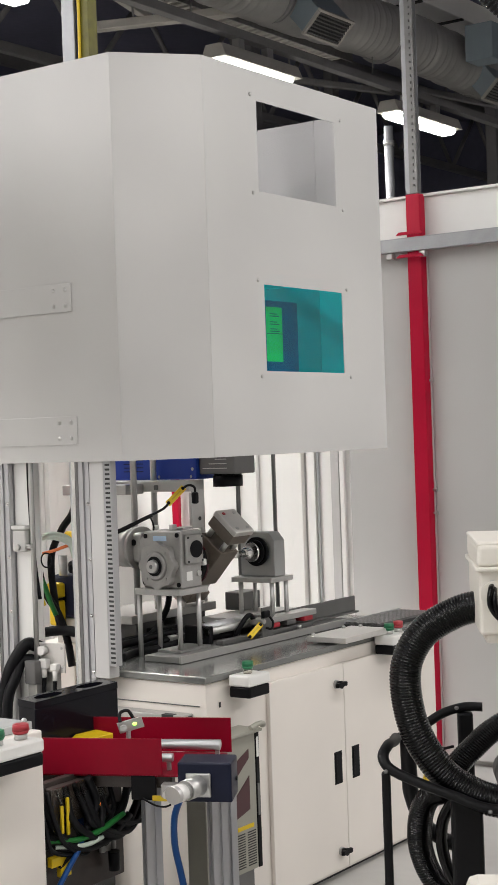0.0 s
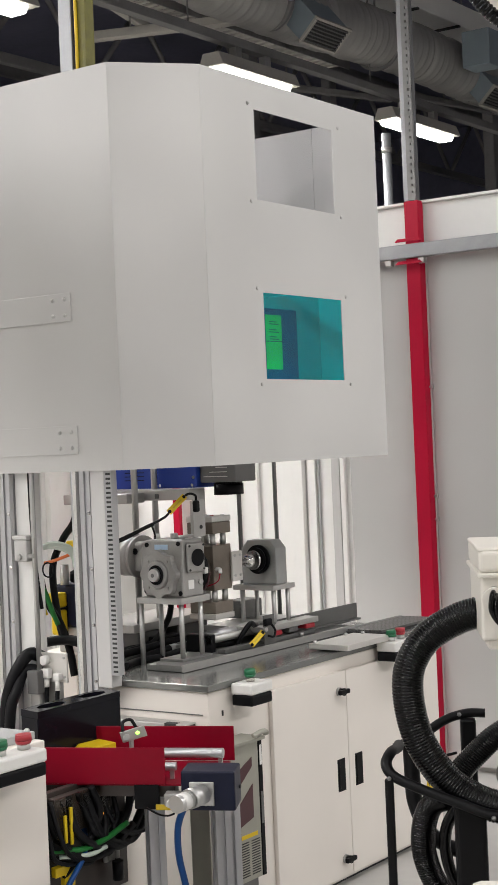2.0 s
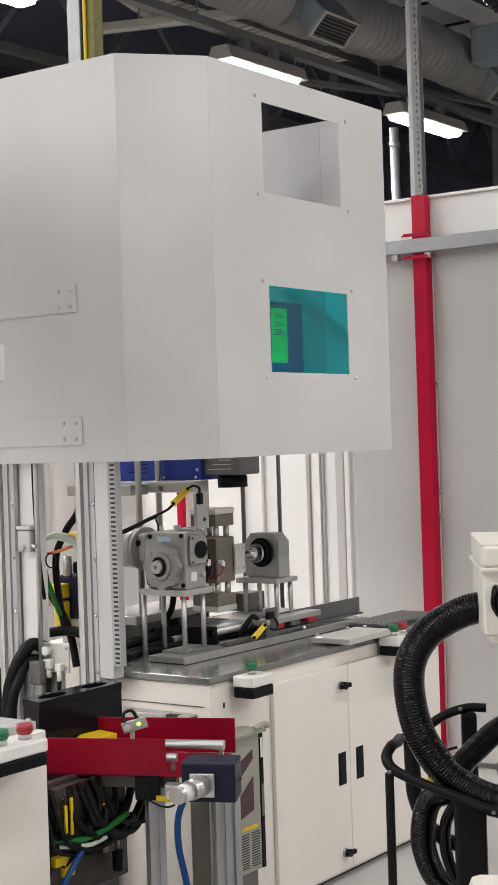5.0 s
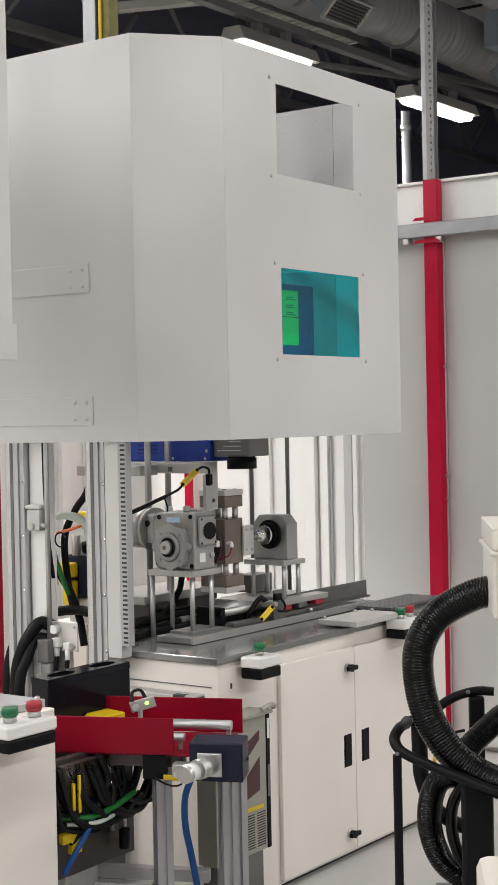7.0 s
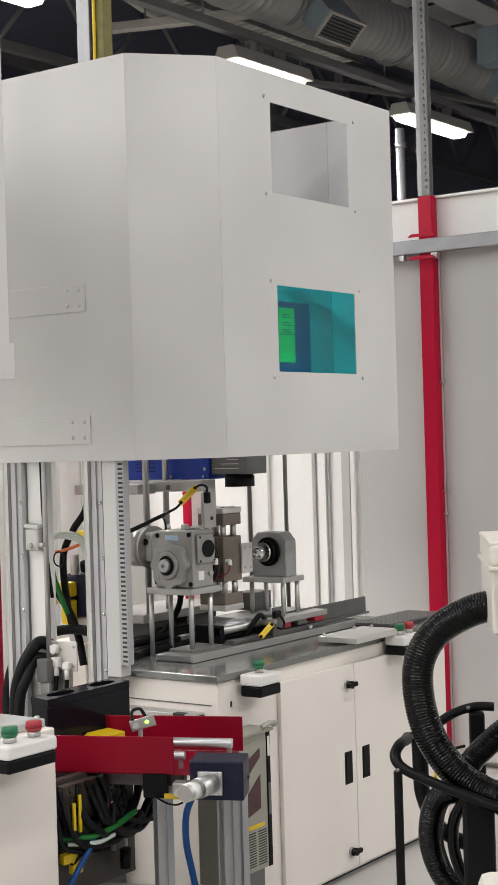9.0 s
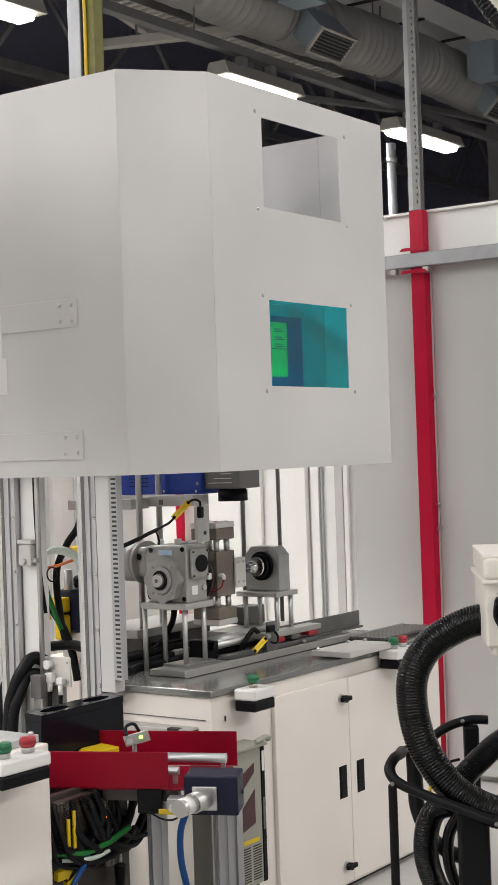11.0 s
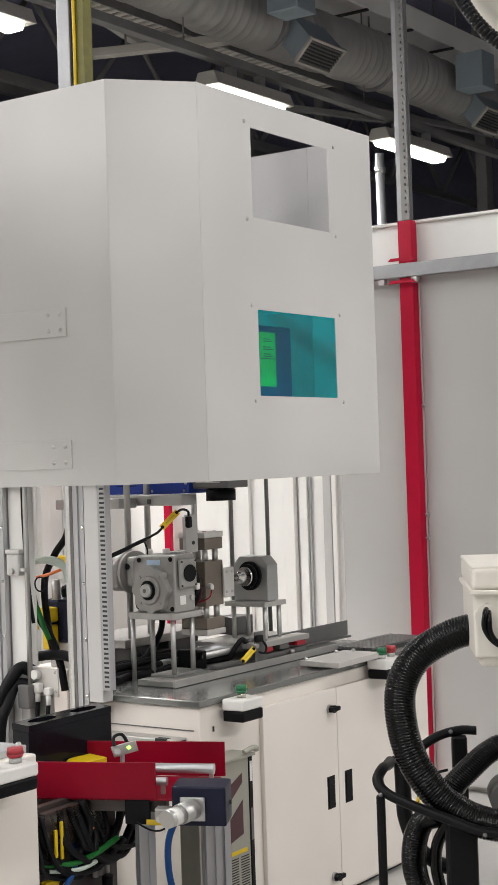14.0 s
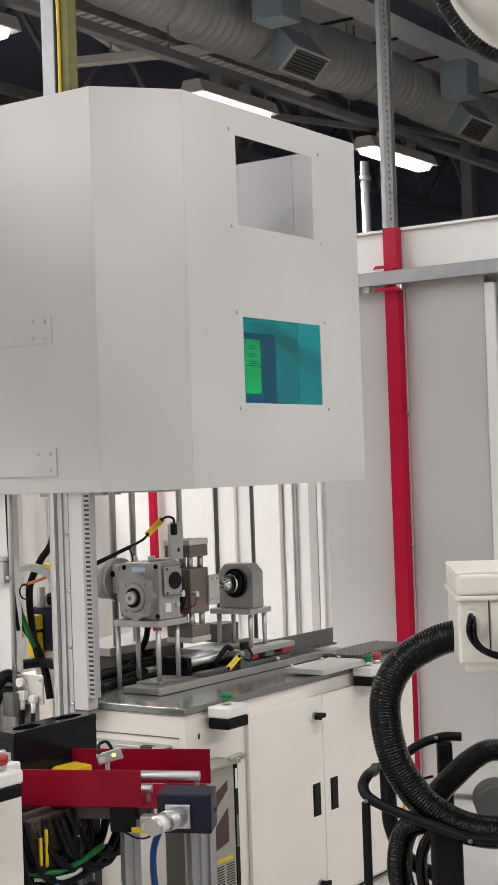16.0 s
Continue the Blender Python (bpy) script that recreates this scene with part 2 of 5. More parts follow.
def join(*bms):
    out = bmesh.new()
    for b in bms:
        tmp = bpy.data.meshes.new("tmp")
        b.to_mesh(tmp)
        b.free()
        out.from_mesh(tmp)
        bpy.data.meshes.remove(tmp)
    return out


def profile(x, y, z0, z1, sx, sy, groove=0.008):
    """A slotted aluminium profile that stands upright, with a groove down the middle of each face."""
    hx, hy, g, d = sx / 2, sy / 2, groove / 2, 0.007
    pts = []
    for (ax, ay, bx, by) in ((-hx, -hy, hx, -hy), (hx, -hy, hx, hy), (hx, hy, -hx, hy), (-hx, hy, -hx, -hy)):
        a, b = Vector((ax, ay)), Vector((bx, by))
        t = (b - a).normalized()
        n = Vector((-t.y, t.x))
        length = (b - a).length
        pts.append(a)
        cuts = (0.25, 0.75) if length > 0.07 else (0.5,)
        for c in cuts:
            mid = a + t * length * c
            pts += [mid - t * g, mid - t * g + n * d, mid + t * g + n * d, mid + t * g]
    return prism([(p.x + x, p.y + y) for p in pts], "z", z0, z1)


# Older drawing units to metres, fitted to the camera's view: each group of things is set on its site by one anchor
# point.
VIEW_REMAP = Matrix(((1.3182, 0.29, -0.0199, 0.0419), (0.0331, 1.2378, -0.0272, 0.0429), (0.0113, 0.024, 1.1177, -0.1158), (0, 0, 0, 1)))
ROOTS, SITES = {}, {}
here = [Matrix()]


def site(anchor=None, base=None, skew=False):
    """Chooses where the next things stand: the anchor's view-fitted place in metres, and the height of what they rest
    on.
    """
    if anchor is None:
        here[0] = Matrix()
        return
    a = Vector(anchor)
    b = VIEW_REMAP @ a
    if base is not None and a.z - base < 0.06:
        b.z = base + (a.z - base) * 1.118
    rise = 1.118 if base is None else (b.z - base) / (a.z - base)
    m = Matrix(((1.318, 0.29, 0), (0.033, 1.238, 0), (0, 0, rise))) if skew else Matrix(((1.271, 0, 0), (0, 1.033, 0), (0, 0, rise)))
    here[0] = Matrix.Translation(b) @ m.to_4x4() @ Matrix.Translation(-a)


def thing(name, at, label, category, group="", kind=""):
    ob = new(name)
    ob.empty_display_size = 0.05
    ob.location = here[0] @ Vector(at)
    ROOTS[ob.name], SITES[ob.name] = ob.location.copy(), here[0].copy()
    return tagged(ob, label, category, group, kind)


def part(name, bm, material, parent, label="", group=""):
    """One mesh under a thing or a part; the bmesh is in the units of its thing's site."""
    root = parent
    while root.parent:
        root = root.parent
    xform(bm, Matrix.Translation(-ROOTS[root.name]) @ SITES[root.name])
    me = bpy.data.meshes.new(name)
    bm.to_mesh(me)
    bm.free()
    me.materials.append(material)
    ob = new(name, me)
    ob.parent = parent
    return tagged(ob, label, group=group)


def single(name, bm, material, at, label, category="", group="", kind=""):
    base = here[0] @ Vector(at)
    xform(bm, Matrix.Translation(-base) @ here[0])
    me = bpy.data.meshes.new(name)
    bm.to_mesh(me)
    bm.free()
    me.materials.append(material)
    ob = new(name, me)
    ob.location = base
    ROOTS[ob.name], SITES[ob.name] = base, here[0].copy()
    return tagged(ob, label, category, group, kind)


# ---- the hall ----
single("floor", box((-9, -10, -0.2), (20, 18, 0)), FLOORM, (0, 0, 0), "smooth grey epoxy factory floor", "floor", kind="structure")
single("ceiling", box((-9, -10, 7.14), (20, 18, 7.34)), CEIL, (3, 2, 7.14), "hall ceiling above the services, unlit gloom and haze in its colour", "ceiling", kind="structure")
# the west and south walls stay out of view, added to bounce light back
single("wall_west", box((-9.2, -10, 0), (-9, 18, 7.14)), ROOM, (-9, 2, 0), "plain grey wall added out of view to bounce light", "wall", kind="structure")
single("wall_east", box((20, -10, 0), (20.2, 18, 7.14)), CEIL, (20, 2, 0), "distant hall wall, unlit gloom and haze in its colour", "wall", kind="structure")
single("wall_south", box((-9, -10.2, 0), (20, -10, 7.14)), ROOM, (3, -10, 0), "plain grey wall added out of view to bounce light", "wall", kind="structure")
single("wall_north", box((-9, 18, 0), (20, 18.2, 7.14)), CEIL, (3, 18, 0), "distant hall wall, unlit gloom and haze in its colour", "wall", kind="structure")

# partition of the cell: white panels between red posts
WX = 2.75
part_wall = thing("wall_partition", (WX, 0.6, 0), "white sheet-panel partition between red steel posts with an aluminium rail", "wall", kind="structure")
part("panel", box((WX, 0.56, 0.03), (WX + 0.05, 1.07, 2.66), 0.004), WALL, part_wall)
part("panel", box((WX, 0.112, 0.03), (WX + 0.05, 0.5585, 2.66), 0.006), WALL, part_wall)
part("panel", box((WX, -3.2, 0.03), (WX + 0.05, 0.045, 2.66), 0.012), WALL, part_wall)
part("trim", box((WX - 0.015, 0.052, 0.03), (WX + 0.05, 0.108, 2.60), 0.006), WALLB, part_wall)
# brighter paint on these panels makes up for the shade behind the machine
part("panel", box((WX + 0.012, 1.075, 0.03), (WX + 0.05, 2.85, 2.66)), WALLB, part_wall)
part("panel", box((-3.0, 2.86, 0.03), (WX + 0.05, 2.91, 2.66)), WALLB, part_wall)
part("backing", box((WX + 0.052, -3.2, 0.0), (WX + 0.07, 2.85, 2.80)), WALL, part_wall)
band = part("top_band", box((WX + 0.02, -3.2, 2.68), (WX + 0.05, 2.85, 2.915), 0.003), WALLB, part_wall, "pale upper band of the partition")
part("top_edge", box((WX - 0.012, -3.2, 2.915), (WX + 0.06, 2.85, 2.929), 0.002), WALLB, part_wall)
part("red_lip", box((WX - 0.02, -3.2, 2.650), (WX - 0.002, 2.8, 2.664)), RED, part_wall, "thin red lip under the rail")
part("rail", box((WX - 0.09, -3.2, 2.632), (WX - 0.05, 2.8, 2.703), 0.004), GALV, part_wall, "aluminium rail")
part("rail_lip", box((WX - 0.05, -3.2, 2.670), (WX + 0.019, 2.8, 2.700)), ALU, part_wall)
for y in (0.53, 0.72):
    part("rail_clip", box((WX - 0.085, y, 2.60), (WX - 0.05, y + 0.035, 2.631), 0.003), STEEL, part_wall)


def red_post(x, y, w, z1, bolts=()):
    """A red steel channel with its web towards the hall, flanges at both sides and a foot plate."""
    p = part("post", join(box((x - 0.03, y - w / 2, 0), (x - 0.024, y + w / 2, z1), 0.002), box((x - 0.0238, y - w / 2, 0), (x + 0.028, y - w / 2 + 0.006, z1), 0.002),
                          box((x - 0.0238, y + w / 2 - 0.006, 0), (x + 0.028, y + w / 2, z1), 0.002)), RED, part_wall, "red painted steel post")
    part("base_plate", box((x - 0.12, y - 0.09, 0), (x + 0.02, y + 0.09, 0.012), 0.002), RED, p)
    for z in bolts:
        part("bolt", join(cyl((x + 0.02, y - w / 2 - 0.016, z), (x + 0.02, y - w / 2, z), 0.006, n=10), cyl((x + 0.02, y - w / 2 - 0.022, z), (x + 0.02, y - w / 2 - 0.0165, z), 0.011, n=14)), STEEL, p)


red_post(WX - 0.03, 0.606, 0.078, 2.925, (1.29, 1.41, 1.97))
for z in (2.60, 2.715):
    part("gusset", prism([(0.53, z), (0.69, z), (0.672, z + 0.016), (0.548, z + 0.016)], "x", WX - 0.098, WX - 0.092, 0.001), RED, part_wall, "red clamp plate on the post")
strut = part("strut", holed([0.580, 0.595, 0.603, 0.626], [2.93 + 0.035 * (i // 2) + (0.013 if i % 2 else 0) for i in range(122)], {(1, j) for j in range(2, 120, 2)}, WX - 0.047, WX - 0.044, "x"), TRUSS, part_wall, "perforated galvanised strut")
part("strut_web", box((WX - 0.044, 0.626, 2.93), (WX - 0.040, 0.652, 5.06)), GALV, strut)
part("strut_side", box((WX - 0.044, 0.620, 2.93), (WX + 0.004, 0.6255, 5.06)), TRUSS, strut)
part("strut_back", box((WX + 0.006, 0.59, 2.93), (WX + 0.010, 0.637, 7.13)), GALV, strut)

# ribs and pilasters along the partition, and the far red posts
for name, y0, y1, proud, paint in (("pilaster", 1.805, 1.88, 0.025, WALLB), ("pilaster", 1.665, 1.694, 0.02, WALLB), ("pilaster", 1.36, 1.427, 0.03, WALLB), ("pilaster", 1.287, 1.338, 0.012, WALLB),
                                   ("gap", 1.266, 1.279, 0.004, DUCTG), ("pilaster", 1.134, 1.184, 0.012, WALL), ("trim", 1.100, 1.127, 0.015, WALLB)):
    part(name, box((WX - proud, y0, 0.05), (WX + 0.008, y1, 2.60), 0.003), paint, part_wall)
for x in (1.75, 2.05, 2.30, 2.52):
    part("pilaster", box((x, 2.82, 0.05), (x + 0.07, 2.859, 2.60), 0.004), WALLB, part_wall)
part("far_post", box((WX - 0.06, 2.19, 0.0), (WX - 0.03, 2.235, 2.62), 0.004), RED, part_wall, "red painted steel post")
part("far_post", box((0.20, 1.30, 0.0), (0.282, 1.34, 2.62), 0.004), RED, part_wall, "red painted steel post")


# ---- ceiling services ----
site((3.4, 2.62, 4.2))


def ceiling_lamp(x0, x1, y, z):
    t = thing("ceiling_lamp", ((x0 + x1) / 2, y, z), "long white linear ceiling lamp, lit", "lamp", "ceiling lamps")
    part("housing", prism([(y - 0.11, z), (y + 0.11, z), (y + 0.07, z + 0.09), (y - 0.07, z + 0.09)], "x", x0, x1, 0.006), CONC, t)
    part("diffuser", prism([(y - 0.085, z - 0.004), (y - 0.06, z - 0.045), (y + 0.06, z - 0.045), (y + 0.085, z - 0.004)], "x", x0 + 0.03, x1 - 0.06, 0.01), LAMP, t, "glowing diffuser")
    for x in (x0 + 0.25, x1 - 0.25):
        part("bracket", box((x - 0.03, y - 0.03, z + 0.09), (x + 0.03, y + 0.03, z + 0.17), 0.004), ALUP, t)


for x0, x1 in ((0.35, 1.50), (3.0, 3.80), (4.98, 5.92)):
    ceiling_lamp(x0, x1, 2.62, 4.0)

tray = thing("lamp_trunking", (4, 2.62, 4.17), "grey steel trunking that carries the ceiling lamps", "trunking")
part("channel", box((-4, 2.58, 4.17), (12, 2.66, 4.23), 0.004), TRUSS, tray)
for i in range(8):
    part("hanger", cyl((-3.2 + 2.0 * i, 2.62, 4.23), (-3.2 + 2.0 * i, 2.62, 6.4), 0.006, n=8), TRUSS, tray)

ladder = thing("cable_tray", (2.0, 3.45, 4.45), "perforated grey cable tray hung below the ceiling", "cable tray")
part("side", box((-3, 3.10, 4.50), (5.2, 3.11, 4.58)), TRUSS, ladder)
part("side", box((-3, 3.34, 4.50), (5.2, 3.35, 4.58)), TRUSS, ladder)
for i in range(100):
    part("rung", box((-2.9 + 0.08 * i, 3.11, 4.50), (-2.86 + 0.08 * i, 3.34, 4.515)), CONC, ladder)
for x in (-2, 1, 4):
    part("hanger", cyl((x, 3.105, 4.55), (x, 3.105, 6.4), 0.008, n=8), TRUSS, ladder)

duct = thing("air_duct", (5.0, 2.55, 4.9), "large wrinkled foil-clad ventilation duct under the ceiling", "duct")
line = [Vector((1.5 + 0.025 * i, 2.62 + 0.03 * math.sin(i * 0.025), 4.585 + 0.015 * math.sin(i * 0.055))) for i in range(400)]
rad = [0.215 + (0.006 if i % 3 else -0.004) * (1.0 + 0.6 * math.sin(i * 0.21)) + 0.012 * noise.noise((i * 0.17, 3, 1)) - (0.016 if i % 52 < 2 else 0) for i in range(400)]
part("duct_body", sweep(line, rad, 40), AIRD, duct)
for x in (3.6, 4.9, 6.2, 7.6):
    part("clamp_band", cyl((x, 2.62, 4.585), (x + 0.03, 2.62, 4.585), 0.23, n=40), TRUSS, duct)
    part("hanger", cyl((x, 2.62, 4.80), (x, 2.62, 6.4), 0.008, n=8), TRUSS, duct)


def outlet(x, y, z):
    m = Matrix.Translation((x, y, z)) @ pose(0, 0, 0, -42, 0, 0)
    o = part("outlet_box", box((-0.19, -0.1, -0.02), (0.19, 0.1, 0.30), 0.006, m), BOXG, duct, "slanted air outlet box")
    part("grille_frame", join(box((-0.2, -0.11, -0.045), (0.2, -0.09, -0.02), 0.003, m.copy()), box((-0.2, 0.09, -0.045), (0.2, 0.11, -0.02), 0.003, m.copy()),
                              box((-0.2, -0.09, -0.045), (-0.18, 0.09, -0.02), 0.003, m.copy()), box((0.18, -0.09, -0.045), (0.2, 0.09, -0.02), 0.003, m.copy())), CONC, o)
    part("grille", box((-0.18, -0.09, -0.03), (0.18, 0.09, -0.024), 0, m), SLOT, o)
    for i in range(7):
        part("grille_blade", box((-0.18, -0.082 + i * 0.026, -0.042), (0.18, -0.072 + i * 0.026, -0.031), 0, m), GREY, o)


for x in (3.86, 6.25):
    outlet(x, 2.34, 4.36)
    side = part("junction_box", box((x - 0.60, 2.04, 4.47), (x - 0.40, 2.30, 4.76), 0.008), BOXG, duct, "blue-grey box beside the duct")

beam = thing("ceiling_beam", (5.0, 2.7, 5.1), "pale flat ceiling beam with dark joints beside the duct", "beam")
# soffit colour is lifted because little light reaches its underside
part("soffit", box((0, 2.52, 4.93), (12, 2.86, 5.12), 0.01), WALLB, beam)
for i in range(17):
    part("joint", box((1.0 + 0.62 * i, 2.51, 4.915), (1.03 + 0.62 * i, 2.86, 4.929)), SLOT, beam)
part("web", box((0, 2.1, 5.2), (12, 2.4, 5.5), 0.01), TRUSS, beam)
part("column", cyl((8.0, 2.7, 5.12), (8.0, 2.7, 6.4), 0.05, n=12), TRUSS, beam)
for i, (y, z) in enumerate(((7.4, 5.3), (10.5, 5.4))):
    tr = thing("roof_truss", (3, y, z), "dark steel roof truss under the ceiling", "truss", "roof trusses")
    part("lower_chord", box((-8, y - 0.05, z), (15, y + 0.05, z + 0.1), 0.01), TRUSS, tr)
    part("upper_chord", box((-8, y - 0.05, 6.2), (15, y + 0.05, 6.398), 0.01), TRUSS, tr)
    for k in range(16):
        a, b = (-7.5 + 1.4 * k, y, z + 0.05), (-6.8 + 1.4 * k, y, 6.25)
        part("web_bar", cyl(a, b, 0.03, n=8), TRUSS, tr)
        part("web_bar", cyl(b, (-6.1 + 1.4 * k, y, z + 0.05), 0.03, n=8), TRUSS, tr)
for i, (x, y, a) in enumerate(((2.9, 3.7, 20), (3.9, 3.3, 20), (6.0, 4.4, -25), (7.4, 3.6, -15))):
    pr = thing("ceiling_pipe", (x, y, 4.7), "thin grey service pipe under the ceiling", "pipe", "service pipes")
    m = Matrix.Translation((x, y, 4.72)) @ pose(0, 0, 0, 0, 0, a)
    part("pipe", box((-1.1, -0.03, -0.03), (1.1, 0.03, 0.03), 0.01, m), CONC if i < 2 else TRUSS, pr)
    part("hanger", cyl((x, y, 4.75), (x, y, 6.4), 0.008, n=8), TRUSS, pr)
bar = thing("ceiling_strut", (3.2, 3.2, 4.4), "pale steel strut across under the ceiling", "strut")
part("strut_bar", box((-0.04, -0.62, -0.03), (0.04, 0.62, 0.03), 0.006, Matrix.Translation((3.22, 3.2, 4.4)) @ pose(0, 0, 0, 0, 0, 16)), CONC, bar)
for y in (2.85, 3.55):
    part("hanger", cyl((3.22, y, 4.43), (3.22, y, 6.4), 0.008, n=8), TRUSS, bar)
site((6.2, 5.0, 4.0), 0)
for x, y in ((6.2, 5.0), (8.6, 3.6), (9.5, 6.5)):
    single("hall_column", box((x - 0.07, y - 0.07, 0), (x + 0.07, y + 0.07, 6.398), 0.01), TRUSS, (x, y, 0), "slim dark steel hall column", "column", "hall columns")

site()
pipe = thing("downpipe", (6.0, 2.60, 0), "pale galvanised downpipe behind the partition", "pipe")
part("pipe", cyl((6.0, 2.60, 0), (6.0, 2.60, 4.05), 0.035, n=20), GALV, pipe)
for z in (2.2, 3.2, 3.9):
    part("pipe_clip", cyl((6.0, 2.60, z), (6.0, 2.60, z + 0.04), 0.042, n=20), STEEL, pipe)

# ---- the marking machine: cabinet ----
cab = thing("machine_cabinet", (0.82, 0.45, 0), "cream powder-coated machine cabinet with two doors under a steel table", "cabinet")
part("body", prism([(0.004, 0.004), (1.65, 0.004), (1.65, 0.90), (0.46, 0.90), (0.004, 0.455)], "z", 0.02, 0.875, 0.004), CAB, cab)
part("plinth", prism([(0.03, 0.03), (1.62, 0.03), (1.62, 0.87), (0.48, 0.87), (0.03, 0.44)], "z", 0.0, 0.02), SLOT, cab)
part("top_plate", prism([(-0.008, -0.006), (1.656, -0.006), (1.656, 0.91), (0.452, 0.91), (-0.008, 0.462)], "z", 0.8765, 0.9, 0.003), TABLE, cab, "grey steel table plate")


def cab_door(x0, x1, hx):
    d = part("door", box((x0, -0.014, 0.036), (x1, 0.003, 0.825), 0.003), CAB, cab)
    part("handle_recess", box((hx, -0.0155, 0.366), (hx + 0.055, -0.0125, 0.491), 0.001), BLACK, d, "black recessed pull")
    part("handle_lip", box((hx + 0.006, -0.018, 0.372), (hx + 0.016, -0.0156, 0.485), 0.001), TUBEP, d)
    return d


d1 = cab_door(0.361, 0.869, 0.784)
d2 = cab_door(0.873, 1.46, 0.914)
for z in (0.750, 0.105):
    lk = part("lock", cyl((0.812, -0.022, z), (0.812, -0.014, z), 0.017, n=24), STEEL, d1, "chrome quarter-turn lock")
    part("lock_knob", join(cyl((0.815, -0.042, z), (0.815, -0.0222, z), 0.015, 0.013, n=20), box((0.783, -0.046, z - 0.009), (0.851, -0.030, z + 0.009), 0.004)), BLACK, d1, "black wing knob")
wl = part("warning_label", prism([(1.50, 0.215), (1.556, 0.215), (1.528, 0.275)], "y", -0.001, 0.003), YELLOW, cab, "yellow triangular warning sticker")
part("warning_mark", prism([(1.524, 0.228), (1.531, 0.243), (1.526, 0.245), (1.533, 0.258), (1.521, 0.244), (1.527, 0.242)], "y", -0.0022, -0.0012), INK, wl, "small black bolt sign")
part("screw_slot", box((0.076, 0.0015, 0.783), (0.086, 0.0035, 0.802), 0.001), SLOT, cab)
part("side_seam", box((0.0, 0.03, 0.795), (0.006, 0.44, 0.798)), GREY, cab)
part("side_box", box((-0.06, 0.06, 0.70), (0.0035, 0.45, 0.772), 0.004), ALUP, cab, "shallow aluminium cable channel")
part("channel_mouth", box((-0.054, 0.0585, 0.706), (-0.004, 0.0605, 0.766), 0.001), SLOT, cab)
part("side_slot", box((-0.0605, 0.10, 0.7615), (-0.035, 0.15, 0.7728)), SLOT, cab)


def button_box(name, x, y, z, red, label, hl=0.075):
    """A two-button control box, lid up, on a bracket."""
    t = thing(name, (x, y, z), label, "control box", "button boxes")
    part("lower_case", box((x - hl, y - 0.042, z), (x + hl, y + 0.045, z + 0.038), 0.006), BLACK, t, "black lower half")
    part("lid", box((x - hl - 0.002, y - 0.044, z + 0.0385), (x + hl + 0.002, y + 0.047, z + 0.078), 0.007), WHITEP, t, "white upper half")
    for i, (dx, mt) in enumerate(((-0.035 if red else -0.01, GREEN), (0.04, REDB))):
        if not red and i:
            continue
        part("collar", cyl((x + dx, y, z + 0.079), (x + dx, y, z + 0.094), 0.016, n=20), STEEL if red else PET, t)
        if red or i == 0:
            part("button", join(cyl((x + dx, y, z + 0.0945), (x + dx, y, z + 0.104), 0.017, 0.021, n=24), cyl((x + dx, y, z + 0.1045), (x + dx, y, z + 0.122), 0.021, 0.019, n=24)), mt, t, "green push button" if i == 0 else "red mushroom button")
    part("bracket", box((x - 0.03, y + 0.046, z + 0.0), (x + 0.03, y + 0.062, z + 0.03), 0.002), STEEL, t)
    return t


button_box("button_box", 0.172, -0.063, 0.815, False, "white and black control box with one green push button", 0.062)
button_box("button_box", 1.185, -0.063, 0.825, True, "white and black control box with green and red buttons")

# ---- hood ----
hood = thing("machine_hood", (0.6, 0.5, 1.649), "raised off-white powder-coated sheet hood with clear and teal windows", "machine hood")
Z0, Z1, FY = 1.649, 3.064, 0.038
front = part("front_panel", holed([0.148, 0.479, 0.492, 1.022, 1.043, 1.363], [Z0, 1.958, 2.279, 2.622, 2.956, Z1],
             {(2, 1), (3, 1), (1, 3), (2, 3)}, FY, FY + 0.0035, "y"), HOOD, hood)
part("corner_panel", prism([(-0.100, 0.250), (0.148, FY), (0.151, FY + 0.0035), (-0.0965, 0.2535)], "z", Z0, Z1), HOOD, hood)
part("side_panel", box((-0.100, 0.251, Z0), (-0.0965, 1.6, Z1)), HOOD, hood)
part("end_panel", box((1.3595, FY + 0.004, Z0), (1.363, 0.345, Z1 - 0.004)), HOOD, hood)
part("rear_end_panel", box((1.3595, 0.347, 2.36), (1.363, 1.6, Z1 - 0.004)), HOOD, hood)
# grey here paints the shade low inside the hood's end
part("lower_end_sheet", box((1.3595, 0.347, Z0), (1.363, 1.6, 2.358)), DUCTG, hood, "lower end sheet, greyed for the shade inside the hood")
part("front_hem", box((0.15, FY + 0.004, Z0), (1.358, FY + 0.027, Z0 + 0.003)), HOOD, hood)
part("front_seam", box((0.1478, FY - 0.0015, Z0 + 0.002), (0.1492, FY - 0.0001, Z1 - 0.002)), HOOD, hood)
part("window_clear", box((0.45, FY + 0.0042, 2.60), (1.05, FY + 0.0072, 2.985)), CLEAR, hood, "clear acrylic window").visible_shadow = False
part("window_teal", box((0.465, FY + 0.0042, 1.93), (1.075, FY + 0.0072, 2.305)), TEAL, hood, "teal laser-safety acrylic window").visible_shadow = False
for x, z in ((0.439, 2.973), (1.068, 2.971), (0.4395, 2.612), (1.067, 2.612), (0.452, 2.293), (1.076, 2.293), (0.458, 1.938), (1.086, 1.942)):
    part("rivet", dome((x, FY - 0.001, z), 0.0075, (0, -1, 0)), ALUP, hood)
